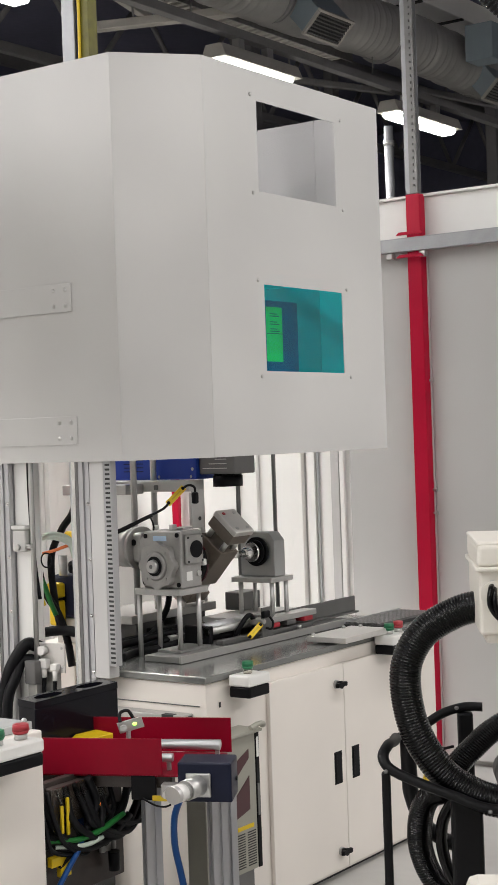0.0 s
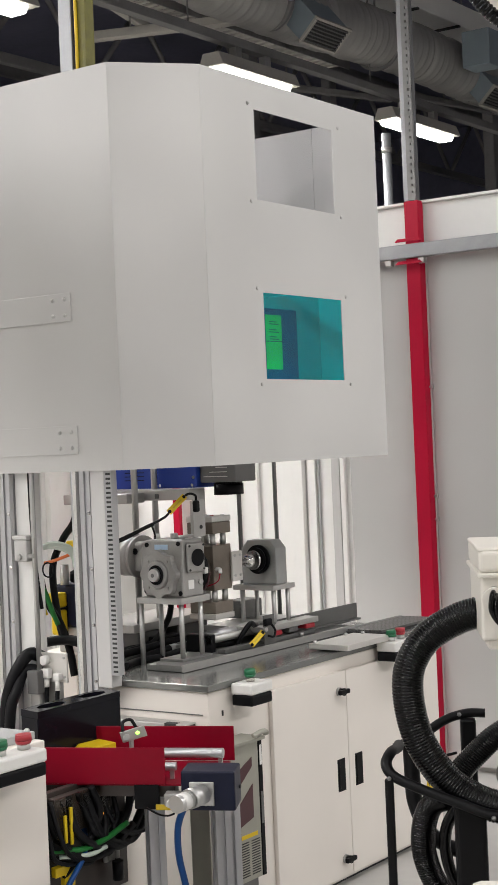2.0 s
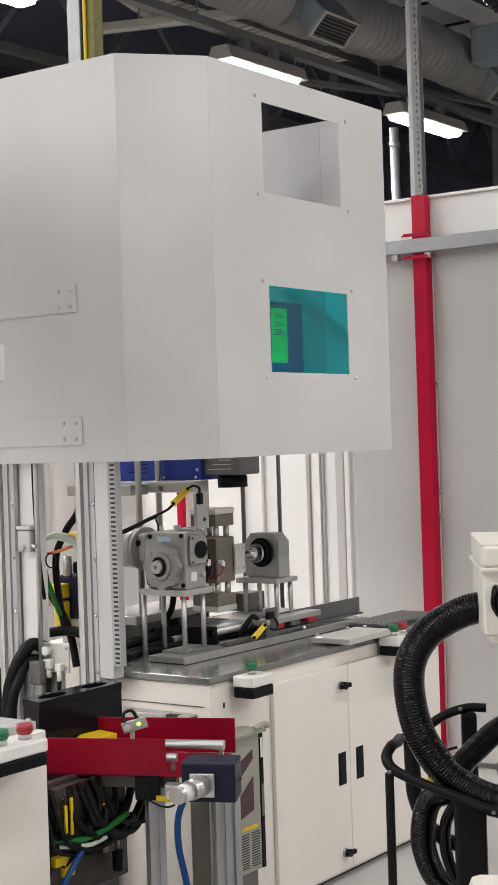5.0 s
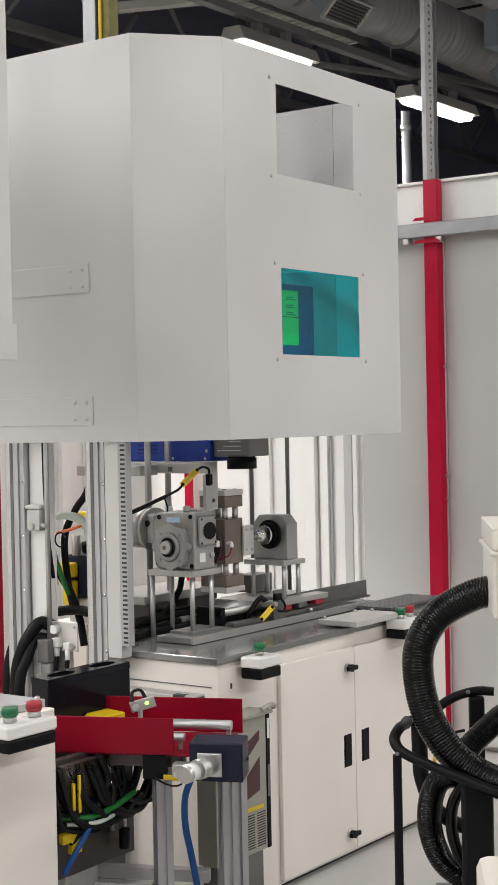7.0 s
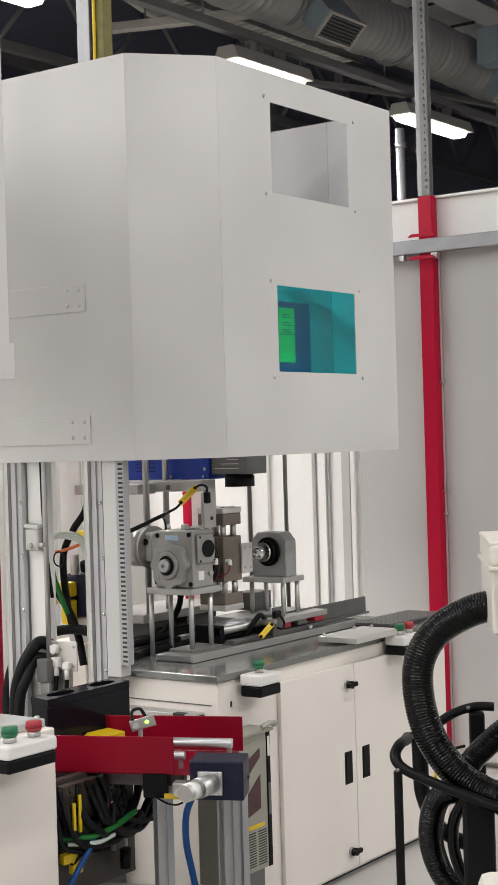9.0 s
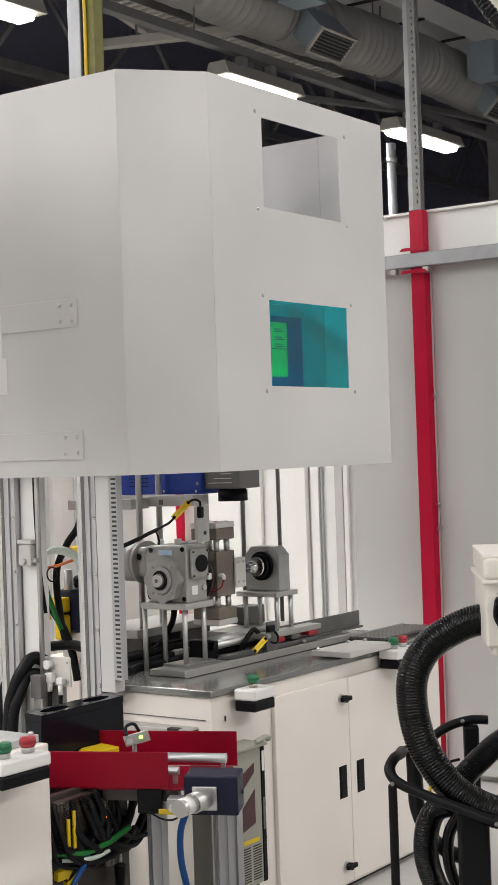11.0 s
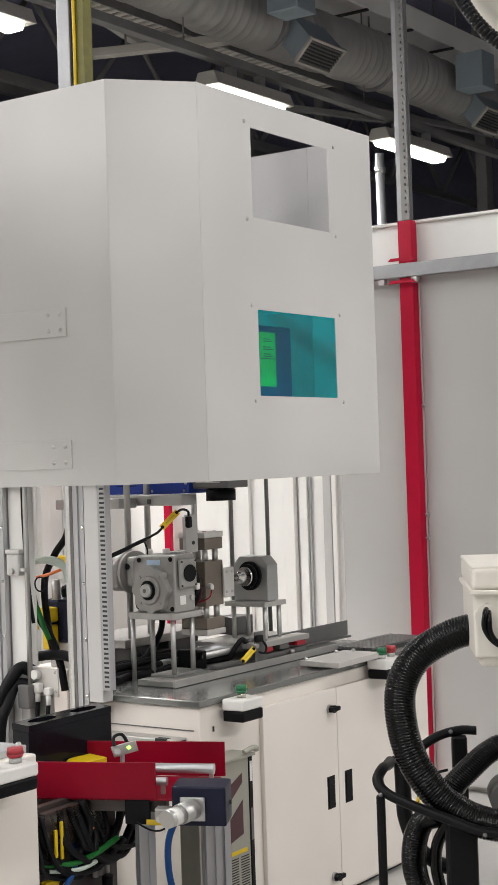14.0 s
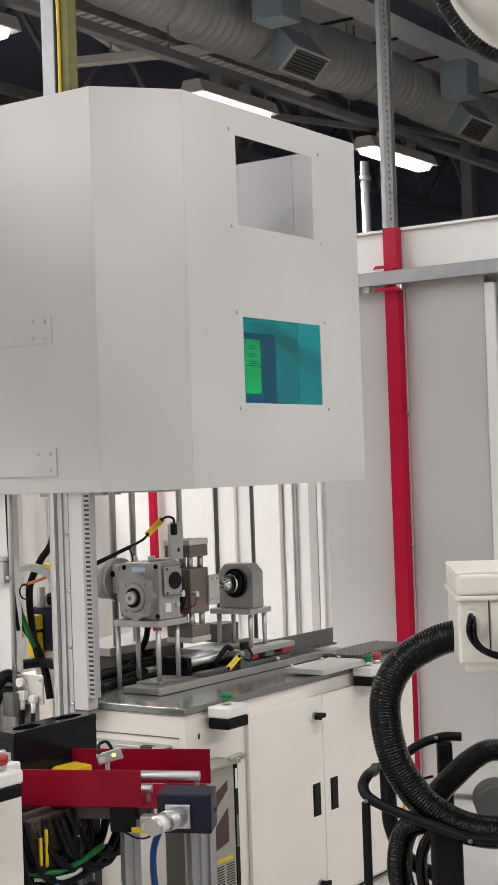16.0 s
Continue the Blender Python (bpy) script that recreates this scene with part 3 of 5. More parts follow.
for y0, z in ((0.459, 2.182), (0.4515, 1.710)):
    br = part("cover_strip", box((-0.1045, y0, z), (-0.1008, 1.5, z + 0.102), 0.0015), HOOD, hood)
    for y in (y0 + 0.028, y0 + 0.084, y0 + 0.49, y0 + 0.546):
        for dz in (0.0235, 0.080):
            part("rivet", dome((-0.1048, y, z + dz), 0.008, (-1, 0, 0)), STEEL, br)

# upright frame of slotted profile that carries the hood
frame_t = thing("profile_gantry", (0.02, 0.75, 0), "slotted aluminium upright frame that guides the hood", "frame")
for y0, y1, ztop in ((0.418, 0.508, 2.9), (0.811, 0.905, 2.1)):
    up = part("upright", profile(-0.0625, (y0 + y1) / 2, 0.0, ztop, 0.055, y1 - y0, 0.012), ALU, frame_t)
    part("channel_edge", box((-0.094, y1 - 0.028, 0.0), (-0.0902, y1 - 0.012, ztop), 0.001), CHROME, up, "bright rolled edge")
    # grey strip paints the shade next to the rolled edge
    part("channel_shade", box((-0.0925, y1 - 0.040, 0.0), (-0.0902, y1 - 0.030, ztop)), GREY, up)
    for z in (0.905, 1.104, 1.303, 1.50):
        part("bolt", dome((-0.0915, y0 - 0.006 + 0.012, z), 0.007, (-1, 0, 0)), CHROME, up)
part("white_post", box((-0.090, 0.3525, 0.885), (-0.035, 0.4165, 2.9), 0.003), WALL, frame_t, "white upright cover")
part("white_panel", box((-0.060, 0.734, 0.0), (-0.052, 0.8095, 2.1), 0.001), WALLB, frame_t, "white cover sheet")
part("white_panel", box((0.06, 0.80, 0.0), (0.068, 1.02, 2.1), 0.002), WALLB, frame_t, "white cover sheet")
part("guide_rod", cyl((-0.08, 0.706, 0.93), (-0.08, 0.706, 2.1), 0.0095, n=16), STEEL, frame_t)
part("rod_cable", tube([(-0.07, 0.722, 2.0), (-0.07, 0.727, 1.55), (-0.065, 0.716, 1.3), (-0.06, 0.70, 1.15)], 0.007), CABLE, frame_t, "black cable beside the rod")
part("rod_clamp", box((-0.115, 0.685, 0.845), (-0.055, 0.738, 0.93), 0.004), GREY, frame_t)
part("rod_foot", box((-0.105, 0.69, 0.0), (-0.065, 0.732, 0.845), 0.003), ALUP, frame_t)
part("upper_upright", box((-0.03, 0.466, 2.9), (0.03, 0.526, 4.35), 0.004), GALV, frame_t)
part("strip_tray", box((-0.02, 0.450, 2.9), (0.03, 0.4655, 4.35), 0.001), NAVY, frame_t)
part("earth_strip", box((-0.028, 0.400, 2.9), (0.02, 0.4495, 4.35), 0.002), YGREEN, frame_t, "yellow-green cable strip")
part("earth_cable", tube([(-0.034, 0.442, 2.9), (-0.034, 0.439, 3.3), (-0.034, 0.446, 3.8), (-0.034, 0.442, 4.35)], 0.006), YELLOW, frame_t)
single("ceiling_drop", box((-0.2, 0.2, 4.35), (0.3, 0.8, 4.39), 0.004), TRUSS, (0, 0.5, 4.35), "grey mounting plate above the upright", "plate")
part("drop_hanger", cyl((0.02, 0.5, 4.39), (0.02, 0.5, 7.13), 0.02, n=10), TRUSS, frame_t)


def slotted(name, x, y0, y1, z0, z1, label, pitch=0.0165):
    """A slotted cable trunking, slots seen on the side that faces west."""
    t = thing(name, (x, (y0 + y1) / 2, z0), label, "cable trunking", "slotted trunkings")
    part("channel", box((x, y0, z0), (x + 0.03, y1, z1), 0.001), DUCTG, t)
    b = [box((x - 0.0012, y0 + 0.004, z0 + 0.01 + i * pitch), (x + 0.001, y1 - (y1 - y0) * 0.28, z0 + 0.01 + i * pitch + pitch * 0.45)) for i in range(int((z1 - z0 - 0.02) / pitch))]
    part("slot_strip", join(*b), SLOT, t)
    return t


slotted("cable_trunking", -0.090, 0.3175, 0.3515, 0.930, 2.1, "grey slotted plastic cable trunking on the upright")

site((0.25, 0.3, 1.1), 0.9)
# ---- on the table: base, rotary drive, fixture, tailstock ----
AY, AZ = 0.325, 1.210
base = thing("fixture_base", (0.5, 0.33, 0.9), "long milled aluminium base plate bolted to the table", "base plate")
part("plate", box((0.30, 0.172, 0.9015), (1.0, 0.50, 0.922), 0.002), FENCE, base)
part("end_plate", box((0.062, 0.172, 0.9015), (0.2995, 0.335, 0.922), 0.002), PLATEG, base)
part("edge_strip", box((0.055, 0.162, 0.9015), (1.0, 0.1715, 0.926), 0.0015), ALUP, base)
part("slide_rail", box((0.30, 0.20, 0.9225), (0.80, 0.235, 0.938), 0.003), FENCE, base)
part("slide_rail", box((0.30, 0.43, 0.9225), (1.05, 0.465, 0.945), 0.003), STEEL, base)
part("rod", cyl((0.30, 0.275, 0.965), (0.62, 0.275, 0.965), 0.013), STEEL, base)
part("cylinder", cyl((0.36, 0.35, 0.962), (0.60, 0.35, 0.962), 0.022), ALU, base)
part("end_block", box((0.30, 0.26, 0.923), (0.32, 0.38, 0.985), 0.004), BLACK, base)
part("end_block", box((0.56, 0.22, 0.923), (0.60, 0.30, 0.99), 0.004), FENCE, base)
part("stop_screw", cyl((0.70, 0.185, 0.923), (0.70, 0.185, 0.937), 0.008, n=12), STEEL, base)

fence = thing("side_fence", (0.85, 0.27, 0.9), "dark grey steel angle fence along the table", "fence")
part("upright_leaf", box((0.55, 0.262, 0.930), (1.15, 0.27, 0.988), 0.002), FENCE, fence)
part("foot_leaf", box((0.55, 0.245, 0.9225), (1.15, 0.275, 0.9297), 0.001), FENCE, fence)

gear = thing("rotary_drive", (0.2, 0.345, 0.92), "grey cast worm-gear drive on a four-legged aluminium stand", "gear drive")
part("stand_foot", box((0.12, 0.225, 0.9225), (0.265, 0.33, 0.931), 0.001), PLATEG, gear)
part("stand_plate", box((0.120, 0.222, 1.112), (0.260, 0.428, 1.1325), 0.002), ALUP, gear)
for x, y in ((0.142, 0.245), (0.235, 0.245), (0.142, 0.43), (0.235, 0.43)):
    part("leg", cyl((x, y, 0.9315 if y < 0.3 else 0.9005), (x, y, 1.112), 0.0085, n=16), STEEL, gear)
cy, cz = AY, AZ
body = part("housing", prism([(cy - 0.095, 1.133), (cy + 0.08, 1.133), (cy + 0.095, 1.16), (cy + 0.095, 1.295), (cy + 0.07, 1.325), (cy - 0.095, 1.325)], "x", 0.142, 0.24, 0.006), CAST, gear)
scal = []
for i in range(48):
    a = 2 * math.pi * i / 48
    r = 0.077 + 0.0070 * max(-0.4, math.cos(8 * a))
    scal.append((cy + r * math.cos(a), cz + r * math.sin(a)))
part("flange", prism(scal, "x", 0.120, 0.142, 0.002), CAST, gear, "scalloped round flange")
part("flange_ring", cyl((0.113, cy, cz), (0.1205, cy, cz), 0.044, 0.050, n=32), CAST, gear)
part("shaft", cyl((0.1095, cy, cz), (0.1135, cy, cz), 0.033, n=28), BLACK, gear)
part("shaft_centre", cyl((0.0945, cy, cz), (0.0965, cy, cz), 0.007, n=12), FENCE, gear)
part("shaft_bore", cyl((0.096, cy, cz), (0.110, cy, cz), 0.021, 0.023, n=24), STEEL, gear)
for i in range(4):
    a = 2 * math.pi * (i + 0.5) / 4
    part("bolt", cyl((0.117, cy + 0.062 * math.cos(a), cz + 0.062 * math.sin(a)), (0.121, cy + 0.062 * math.cos(a), cz + 0.062 * math.sin(a)), 0.0055, n=8), CAST, gear)
for y, z in ((cy - 0.082, 1.147), (cy + 0.075, 1.152), (cy - 0.08, 1.312), (cy + 0.065, 1.308)):
    part("corner_bolt", cyl((0.138, y, z), (0.1425, y, z), 0.008, n=12), BLACK, gear)
part("name_label", box((0.1405, cy - 0.03, 1.292), (0.1425, cy + 0.03, 1.309)), LABELB, gear, "small pale blue name label")
part("side_plate", box((0.155, 0.216, 1.212), (0.238, 0.2298, 1.312), 0.008), CAST, gear)
part("side_bore", cyl((0.200, 0.2125, 1.262), (0.200, 0.2165, 1.262), 0.029, n=28), BLACK, gear)
for dx, dz in ((-0.035, 0.04), (0.032, 0.04), (-0.035, -0.04), (0.032, -0.04)):
    part("side_screw", cyl((0.198 + dx, 0.2140, 1.262 + dz), (0.198 + dx, 0.2165, 1.262 + dz), 0.004, n=8), SLOT, gear)
part("type_label", box((0.165, 0.2285, 1.158), (0.192, 0.2298, 1.188)), WHITEP, gear)
part("oil_plug", cyl((0.222, 0.222, 1.178), (0.222, 0.23, 1.178), 0.009, n=12), STEEL, gear)
part("motor_neck", box((0.145, 0.418, 1.215), (0.235, 0.462, 1.318), 0.012), CAST, gear)
part("motor", cyl((0.19, 0.470, 1.262), (0.19, 0.54, 1.262), 0.066, n=36), CAST, gear)
part("motor_rim", cyl((0.19, 0.458, 1.262), (0.19, 0.471, 1.262), 0.074, n=36), CAST, gear)
part("motor_bore", cyl((0.1425, 0.45, 1.285), (0.1465, 0.45, 1.285), 0.011, n=16), BLACK, gear)
part("top_lug", box((0.17, 0.29, 1.326), (0.19, 0.31, 1.345), 0.003), ALUP, gear)
part("top_lug", cyl((0.2, 0.40, 1.326), (0.2, 0.40, 1.34), 0.012, n=12), WHITEP, gear)
part("output_boss", cyl((0.2405, cy, cz), (0.262, cy, cz), 0.055, n=36), BLACK, gear)
part("output_disc", cyl((0.262, cy, cz), (0.2852, cy, cz), 0.08, n=40), BLACK, gear, "black output disc")
part("red_hose", tube([(0.289, cy - 0.079, cz - 0.01), (0.289, cy - 0.068, cz - 0.045), (0.289, cy - 0.045, cz - 0.068), (0.289, cy - 0.01, cz - 0.078)], 0.004), MAROON, gear)
part("white_plug", box((0.255, 0.235, 1.20), (0.272, 0.259, 1.222), 0.003), WHITEP, gear)

fix = thing("clamping_fixture", (0.40, AY, AZ), "brown-grey steel clamping fixture with pale end plates on the drive's shaft", "clamping fixture")
x0, x1 = 0.333, 0.426
part("centre_block", box((x0, AY - 0.058, AZ - 0.078), (x1, AY + 0.058, AZ + 0.078), 0.003), BROWN, fix)
for s in (1, -1):
    lo, hi = sorted((AZ + s * 0.118, AZ + s * 0.158))
    part("end_block", box((x0, AY - 0.06, lo), (x1, AY + 0.06, hi), 0.003), BROWN, fix)
    lo, hi = sorted((AZ + s * 0.1585, AZ + s * 0.179))
    part("end_plate", box((x0 - 0.002, AY - 0.062, lo), (x1 + 0.002, AY + 0.062, hi), 0.003), PLATE, fix, "pale end plate")
    for dx in (x0 + 0.02, x1 - 0.02):
        for dy in (-0.04, 0.04):
            lo, hi = sorted((AZ + s * 0.0785, AZ + s * 0.1175))
            part("pillar", cyl((dx, AY + dy, lo), (dx, AY + dy, hi), 0.0105, n=16), STEEL, fix)
            part("cap_screw", cyl((dx, AY + dy, AZ + s * 0.1795), (dx, AY + dy, AZ + s * 0.1815), 0.007, n=10), REDB if dy > 0 and dx < 0.4 else STEEL, fix)
part("hub", cyl((0.2855, AY, AZ), (0.3328, AY, AZ), 0.045, n=28), BROWN, fix)
part("nest_plate", box((x1 - 0.008, AY + 0.0585, AZ - 0.05), (x1 + 0.045, AY + 0.07, AZ + 0.055), 0.003), PLATE, fix, "pale nest plate")
for dy, dz in ((-0.035, -0.035), (-0.035, 0.035), (0.035, -0.035), (0.035, 0.035)):
    part("nest_screw", cyl((x1 + 0.018 + dy * 0.4, AY + 0.07, AZ + dz), (x1 + 0.018 + dy * 0.4, AY + 0.073, AZ + dz), 0.005, n=10), STEEL, fix)
part("air_fitting", tube([(0.345, AY + 0.058, AZ + 0.005), (0.345, AY + 0.075, AZ + 0.005), (0.343, AY + 0.078, AZ + 0.019)], 0.007), WHITEP, fix)
part("air_line", tube([(0.343, AY + 0.078, AZ + 0.019), (0.325, AY + 0.08, AZ + 0.045), (0.31, AY + 0.04, AZ + 0.06), (0.308, AY - 0.01, AZ + 0.058)], 0.0022), GUIDE, fix, "thin red air line")

site((0.242, 0.3, 1.112), 0.9)
here[0] = Matrix.Translation((-0.022, 0, 0)) @ here[0]
tail = thing("tailstock", (0.69, 0.345, 0.95), "grey steel tailstock with a live centre on a legged slide", "tailstock")
part("carriage", box((0.53, 0.20, 0.962), (0.84, 0.49, 0.982), 0.002), ALUP, tail)
for x in (0.57, 0.66, 0.76):
    part("bearing_block", box((x, 0.195, 0.9455), (x + 0.05, 0.24, 0.9615), 0.002), REDB if x != 0.66 else FENCE, tail, "red slide bearing" if x != 0.66 else "")
    part("bearing_block", box((x, 0.425, 0.9455), (x + 0.05, 0.47, 0.9615), 0.002), FENCE, tail)
for x, y in ((0.645, 0.25), (0.725, 0.25), (0.645, 0.40), (0.725, 0.40)):
    part("leg", cyl((x, y, 0.982), (x, y, 1.10), 0.0085, n=16), STEEL, tail)
part("stand_plate", box((0.622, 0.23, 1.10), (0.745, 0.425, 1.118), 0.002), ALUP, tail)
part("head", prism([(0.245, 1.119), (0.408, 1.119), (0.408, 1.25), (0.38, 1.28), (0.273, 1.28), (0.245, 1.25)], "x", 0.66, 0.72, 0.003), HEADM, tail)
part("bearing_ring", cyl((0.648, cy, cz), (0.661, cy, cz), 0.053, n=36), BLACK, tail)
part("bearing_nose", cyl((0.638, cy, cz), (0.649, cy, cz), 0.043, n=32), BLACK, tail)
part("centre_body", cyl((0.620, cy, cz), (0.639, cy, cz), 0.035, n=28), CHROME, tail)
part("centre_cone", cyl((0.620, cy, cz), (0.578, cy, cz), 0.035, 0.014, n=28), CHROME, tail)
part("centre_tip", cyl((0.578, cy, cz), (0.50, cy, cz), 0.014, 0.013, n=20), CHROME, tail)
part("drive_block", box((0.70, 0.44, 0.983), (0.80, 0.53, 1.05), 0.004), FENCE, tail)
part("hose_loop", tube([(0.55, 0.26, 0.98), (0.50, 0.24, 1.0), (0.47, 0.25, 0.97), (0.46, 0.27, 0.93)], 0.009), CABLE, tail)


site((0.25, 0.3, 1.1), 0.9)


def yellow_tag(name, a, b, w, label, tilt):
    t = thing(name, (a + b) / 2, label, "cable tag", "cable tags")
    d = b - a
    ax = d.normalized()
    side = tilt.cross(ax).normalized()
    m = Matrix((side, ax, side.cross(ax))).transposed().to_4x4()
    m.translation = (a + b) / 2
    part("tag_plate", box((-w / 2, -d.length / 2, -0.003), (w / 2, d.length / 2, 0.003), 0.0012, m), YELLOW, t)
    part("print", box((-w * 0.1, -d.length * 0.25, -0.0035), (w * 0.1, d.length * 0.25, 0.0035), 0, m), mat("tag_print", (0.5, 0.36, 0.02), 0.5), t, "line of small dark print")
    for s in (-1, 1):
        e = a.lerp(b, 0.5 + 0.44 * s)
        part("tie", cyl(e - tilt.normalized() * 0.006, e + tilt.normalized() * 0.006, 0.006, n=10), BLACK, t)
    return t


TOCAM = Vector((-0.72, -0.68, 0.1))
yellow_tag("cable_tag", Vector((0.127, 0.268, 1.417)), Vector((0.20, 0.262, 1.468)), 0.021, "yellow tag on the black sensor cable above the drive", TOCAM)
brk = thing("sensor_bracket", (0.27, 0.29, 1.326), "bent aluminium sensor bracket on top of the drive", "bracket")
part("upright_plate", box((0.242, 0.266, 1.326), (0.300, 0.271, 1.455), 0.001), ALUP, brk)
part("side_leaf", box((0.294, 0.2715, 1.326), (0.300, 0.33, 1.445), 0.001), ALUP, brk)
part("foot", box((0.20, 0.2715, 1.3265), (0.2935, 0.33, 1.332), 0.001), ALUP, brk)
part("hole", cyl((0.277, 0.2645, 1.358), (0.277, 0.2663, 1.358), 0.007, n=14), SLOT, brk)
part("plug", box((0.236, 0.247, 1.41), (0.258, 0.2655, 1.45), 0.006), BLACK, brk, "black angled sensor plug")
single("sensor_cable", join(tube([(0.247, 0.256, 1.448), (0.245, 0.256, 1.466), (0.225, 0.262, 1.474), (0.20, 0.266, 1.464), (0.127, 0.272, 1.412), (0.10, 0.275, 1.398), (0.05, 0.30, 1.375), (-0.03, 0.36, 1.335)], 0.0042),
                            tube([(0.07, 0.285, 1.384), (0.04, 0.31, 1.368), (0.0, 0.34, 1.345), (-0.04, 0.375, 1.325)], 0.0065),
                            tube([(0.06, 0.29, 1.38), (0.09, 0.31, 1.37), (0.12, 0.33, 1.345), (0.13, 0.34, 1.33)], 0.003)), CABLE, (0.1, 0.3, 1.4), "black sensor cable looping from bracket to trunking", "cable")

sb = thing("stop_bracket", (0.50, 0.2, 0.9225), "grey steel stop bracket with a black sensor plug", "bracket")
part("plate", box((0.472, 0.168, 0.9225), (0.53, 0.174, 1.03), 0.001), FENCE, sb)
part("foot", box((0.472, 0.1745, 0.9225), (0.53, 0.195, 0.928), 0.001), FENCE, sb)
part("plug", box((0.462, 0.150, 0.995), (0.50, 0.1675, 1.02), 0.006), BLACK, sb)
part("nut", cyl((0.47, 0.155, 0.983), (0.47, 0.1675, 0.983), 0.009, n=6), STEEL, sb)
part("lead", tube([(0.495, 0.155, 1.0), (0.51, 0.15, 0.975), (0.50, 0.15, 0.955), (0.48, 0.158, 0.96)], 0.004), CABLE, sb)
yellow_tag("cable_tag", Vector((0.385, 0.155, 0.940)), Vector((0.45, 0.155, 0.978)), 0.02, "yellow tag on the stop sensor's black lead", TOCAM)

site((0.73, 0.0, 0.92), 0.9)
rest = thing("rest_plate", (0.76, 0.01, 0.9), "pale flat rest plate overhanging the cabinet's front edge", "plate")
part("plate", box((0.60, -0.10, 0.906), (0.865, 0.075, 0.926), 0.003), PLATE, rest)
part("spacer", box((0.66, 0.02, 0.9005), (0.855, 0.07, 0.906)), ALUP, rest)
for x, y in ((0.62, 0.06), (0.85, 0.02), (0.80, 0.06)):
    part("screw", dome((x, y, 0.929), 0.008, (0, 0, 1), 0.9), STEEL, rest)

site((1.10, 0.09, 0.905), 0.9)
grate = thing("slatted_conveyor", (1.15, 0.12, 0.9), "dark slatted conveyor belt set beside the table's fence", "conveyor belt")
part("bed", box((0.95, 0.0, 0.9005), (1.33, 0.17, 0.908)), SLOT, grate)
for i in range(10):
    part("slat", box((0.955, 0.004 + i * 0.0165, 0.9082), (1.325, 0.0165 + i * 0.0165, 0.917), 0.001), FENCE, grate)
part("edge_strip", box((0.952, 0.1705, 0.9005), (1.33, 0.1765, 0.92), 0.001), ALU, grate)

# ---- laser head and its stage ----
site((0.45, 0.5, 1.40), 0.9)
stage = thing("lift_stage", (0.5, 0.75, 0.9), "four-post aluminium lift stage behind the fixture", "stage")
part("foot_plate", box((0.22, 0.56, 0.98), (0.66, 0.84, 1.01), 0.003), ALUP, stage)
part("foot_box", box((0.26, 0.58, 0.9015), (0.40, 0.82, 0.98), 0.004), GREY, stage)
part("foot_box", box((0.46, 0.58, 0.9015), (0.62, 0.82, 0.98), 0.004), GREY, stage)
for x, y in ((0.27, 0.58), (0.41, 0.62), (0.64, 0.60)):
    part("post", cyl((x, y, 1.01), (x, y, 2.3), 0.0115, n=16), STEEL, stage)
for x, y in ((0.875, 0.62), (1.075, 0.60)):
    part("guide_rod", cyl((x, y, 0.901), (x, y, 2.3), 0.0085, n=14), FENCE, stage)
part("tie_plate", box((0.24, 0.565, 2.3), (1.09, 0.635, 2.32), 0.003), ALUP, stage)
site()
cbx = thing("control_box", (1.1, 0.28, 1.95), "dark blue control box with a printed paper label inside the hood", "control box")
case = part("case", box((0.70, 0.25, 1.90), (1.038, 0.31, 2.256), 0.006), CTRL, cbx)
gl = part("paper_label", box((0.806, 0.2478, 2.012), (0.918, 0.2495, 2.229)), PAPER, cbx, "paper label with small print")
for z in (2.20, 2.168, 2.14):
    for w, dz in ((0.05, 0.0), (0.065, -0.009)):
        part("print_bar", box((0.83, 0.2466, z + dz), (0.83 + w, 0.2476, z + dz + 0.0035)), INK, gl)
part("fold_line", box((0.806, 0.2466, 2.122), (0.918, 0.2476, 2.125)), INK, gl)
part("box_arm", box((0.99, 0.3105, 2.18), (1.02, 0.80, 2.22)), ALUP, cbx)

site((0.45, 0.5, 1.40), 0.9)
laser = thing("laser_head", (0.5, 0.5, 1.46), "blue laser marking head with a black lens on an aluminium carrier", "laser head")
part("body", box((0.44, 0.435, 1.475), (0.585, 1.05, 1.66), 0.005), BLUE, laser, "blue anodised body")
for y in (0.46, 0.62, 0.85):
    part("screw", dome((0.4395, y, 1.486), 0.0055, (-1, 0, 0)), STEEL, laser)
part("screw", dome((0.4395, 0.452, 1.513), 0.0065, (-1, 0, 0)), STEEL, laser)
for i in range(6):
    part("cooling_slot", box((0.4388, 0.70, 1.505 + i * 0.014), (0.4402, 0.80, 1.508 + i * 0.014)), NAVY, laser)
part("scan_head", box((0.455, 0.262, 1.492), (0.568, 0.434, 1.66), 0.005), GREY, laser, "dark grey scan head")
for i in range(3):
    part("mark_line", box((0.4538, 0.30, 1.512 + i * 0.016), (0.4552, 0.325 + 0.03 * (3 - i), 1.5145 + i * 0.016)), PLATE, laser)
part("lens_ring", cyl((0.51, 0.345, 1.486), (0.51, 0.345, 1.492), 0.05, n=36), BLACK, laser)
part("lens", cyl((0.51, 0.345, 1.447), (0.51, 0.345, 1.4858), 0.054, n=40), BLACK, laser, "black lens barrel")
part("carrier", box((0.36, 0.40, 1.436), (0.44, 0.90, 1.4745), 0.003), ALUP, laser)
part("carrier_end", box((0.27, 0.62, 1.430), (0.359, 0.95, 1.466), 0.003), ALUP, laser)
part("carrier_clip", box((0.355, 0.55, 1.443), (0.3597, 0.565, 1.460)), FENCE, laser)
part("riser", box((0.45, 0.56, 1.66), (0.53, 0.60, 2.1), 0.004), ALUP, laser)

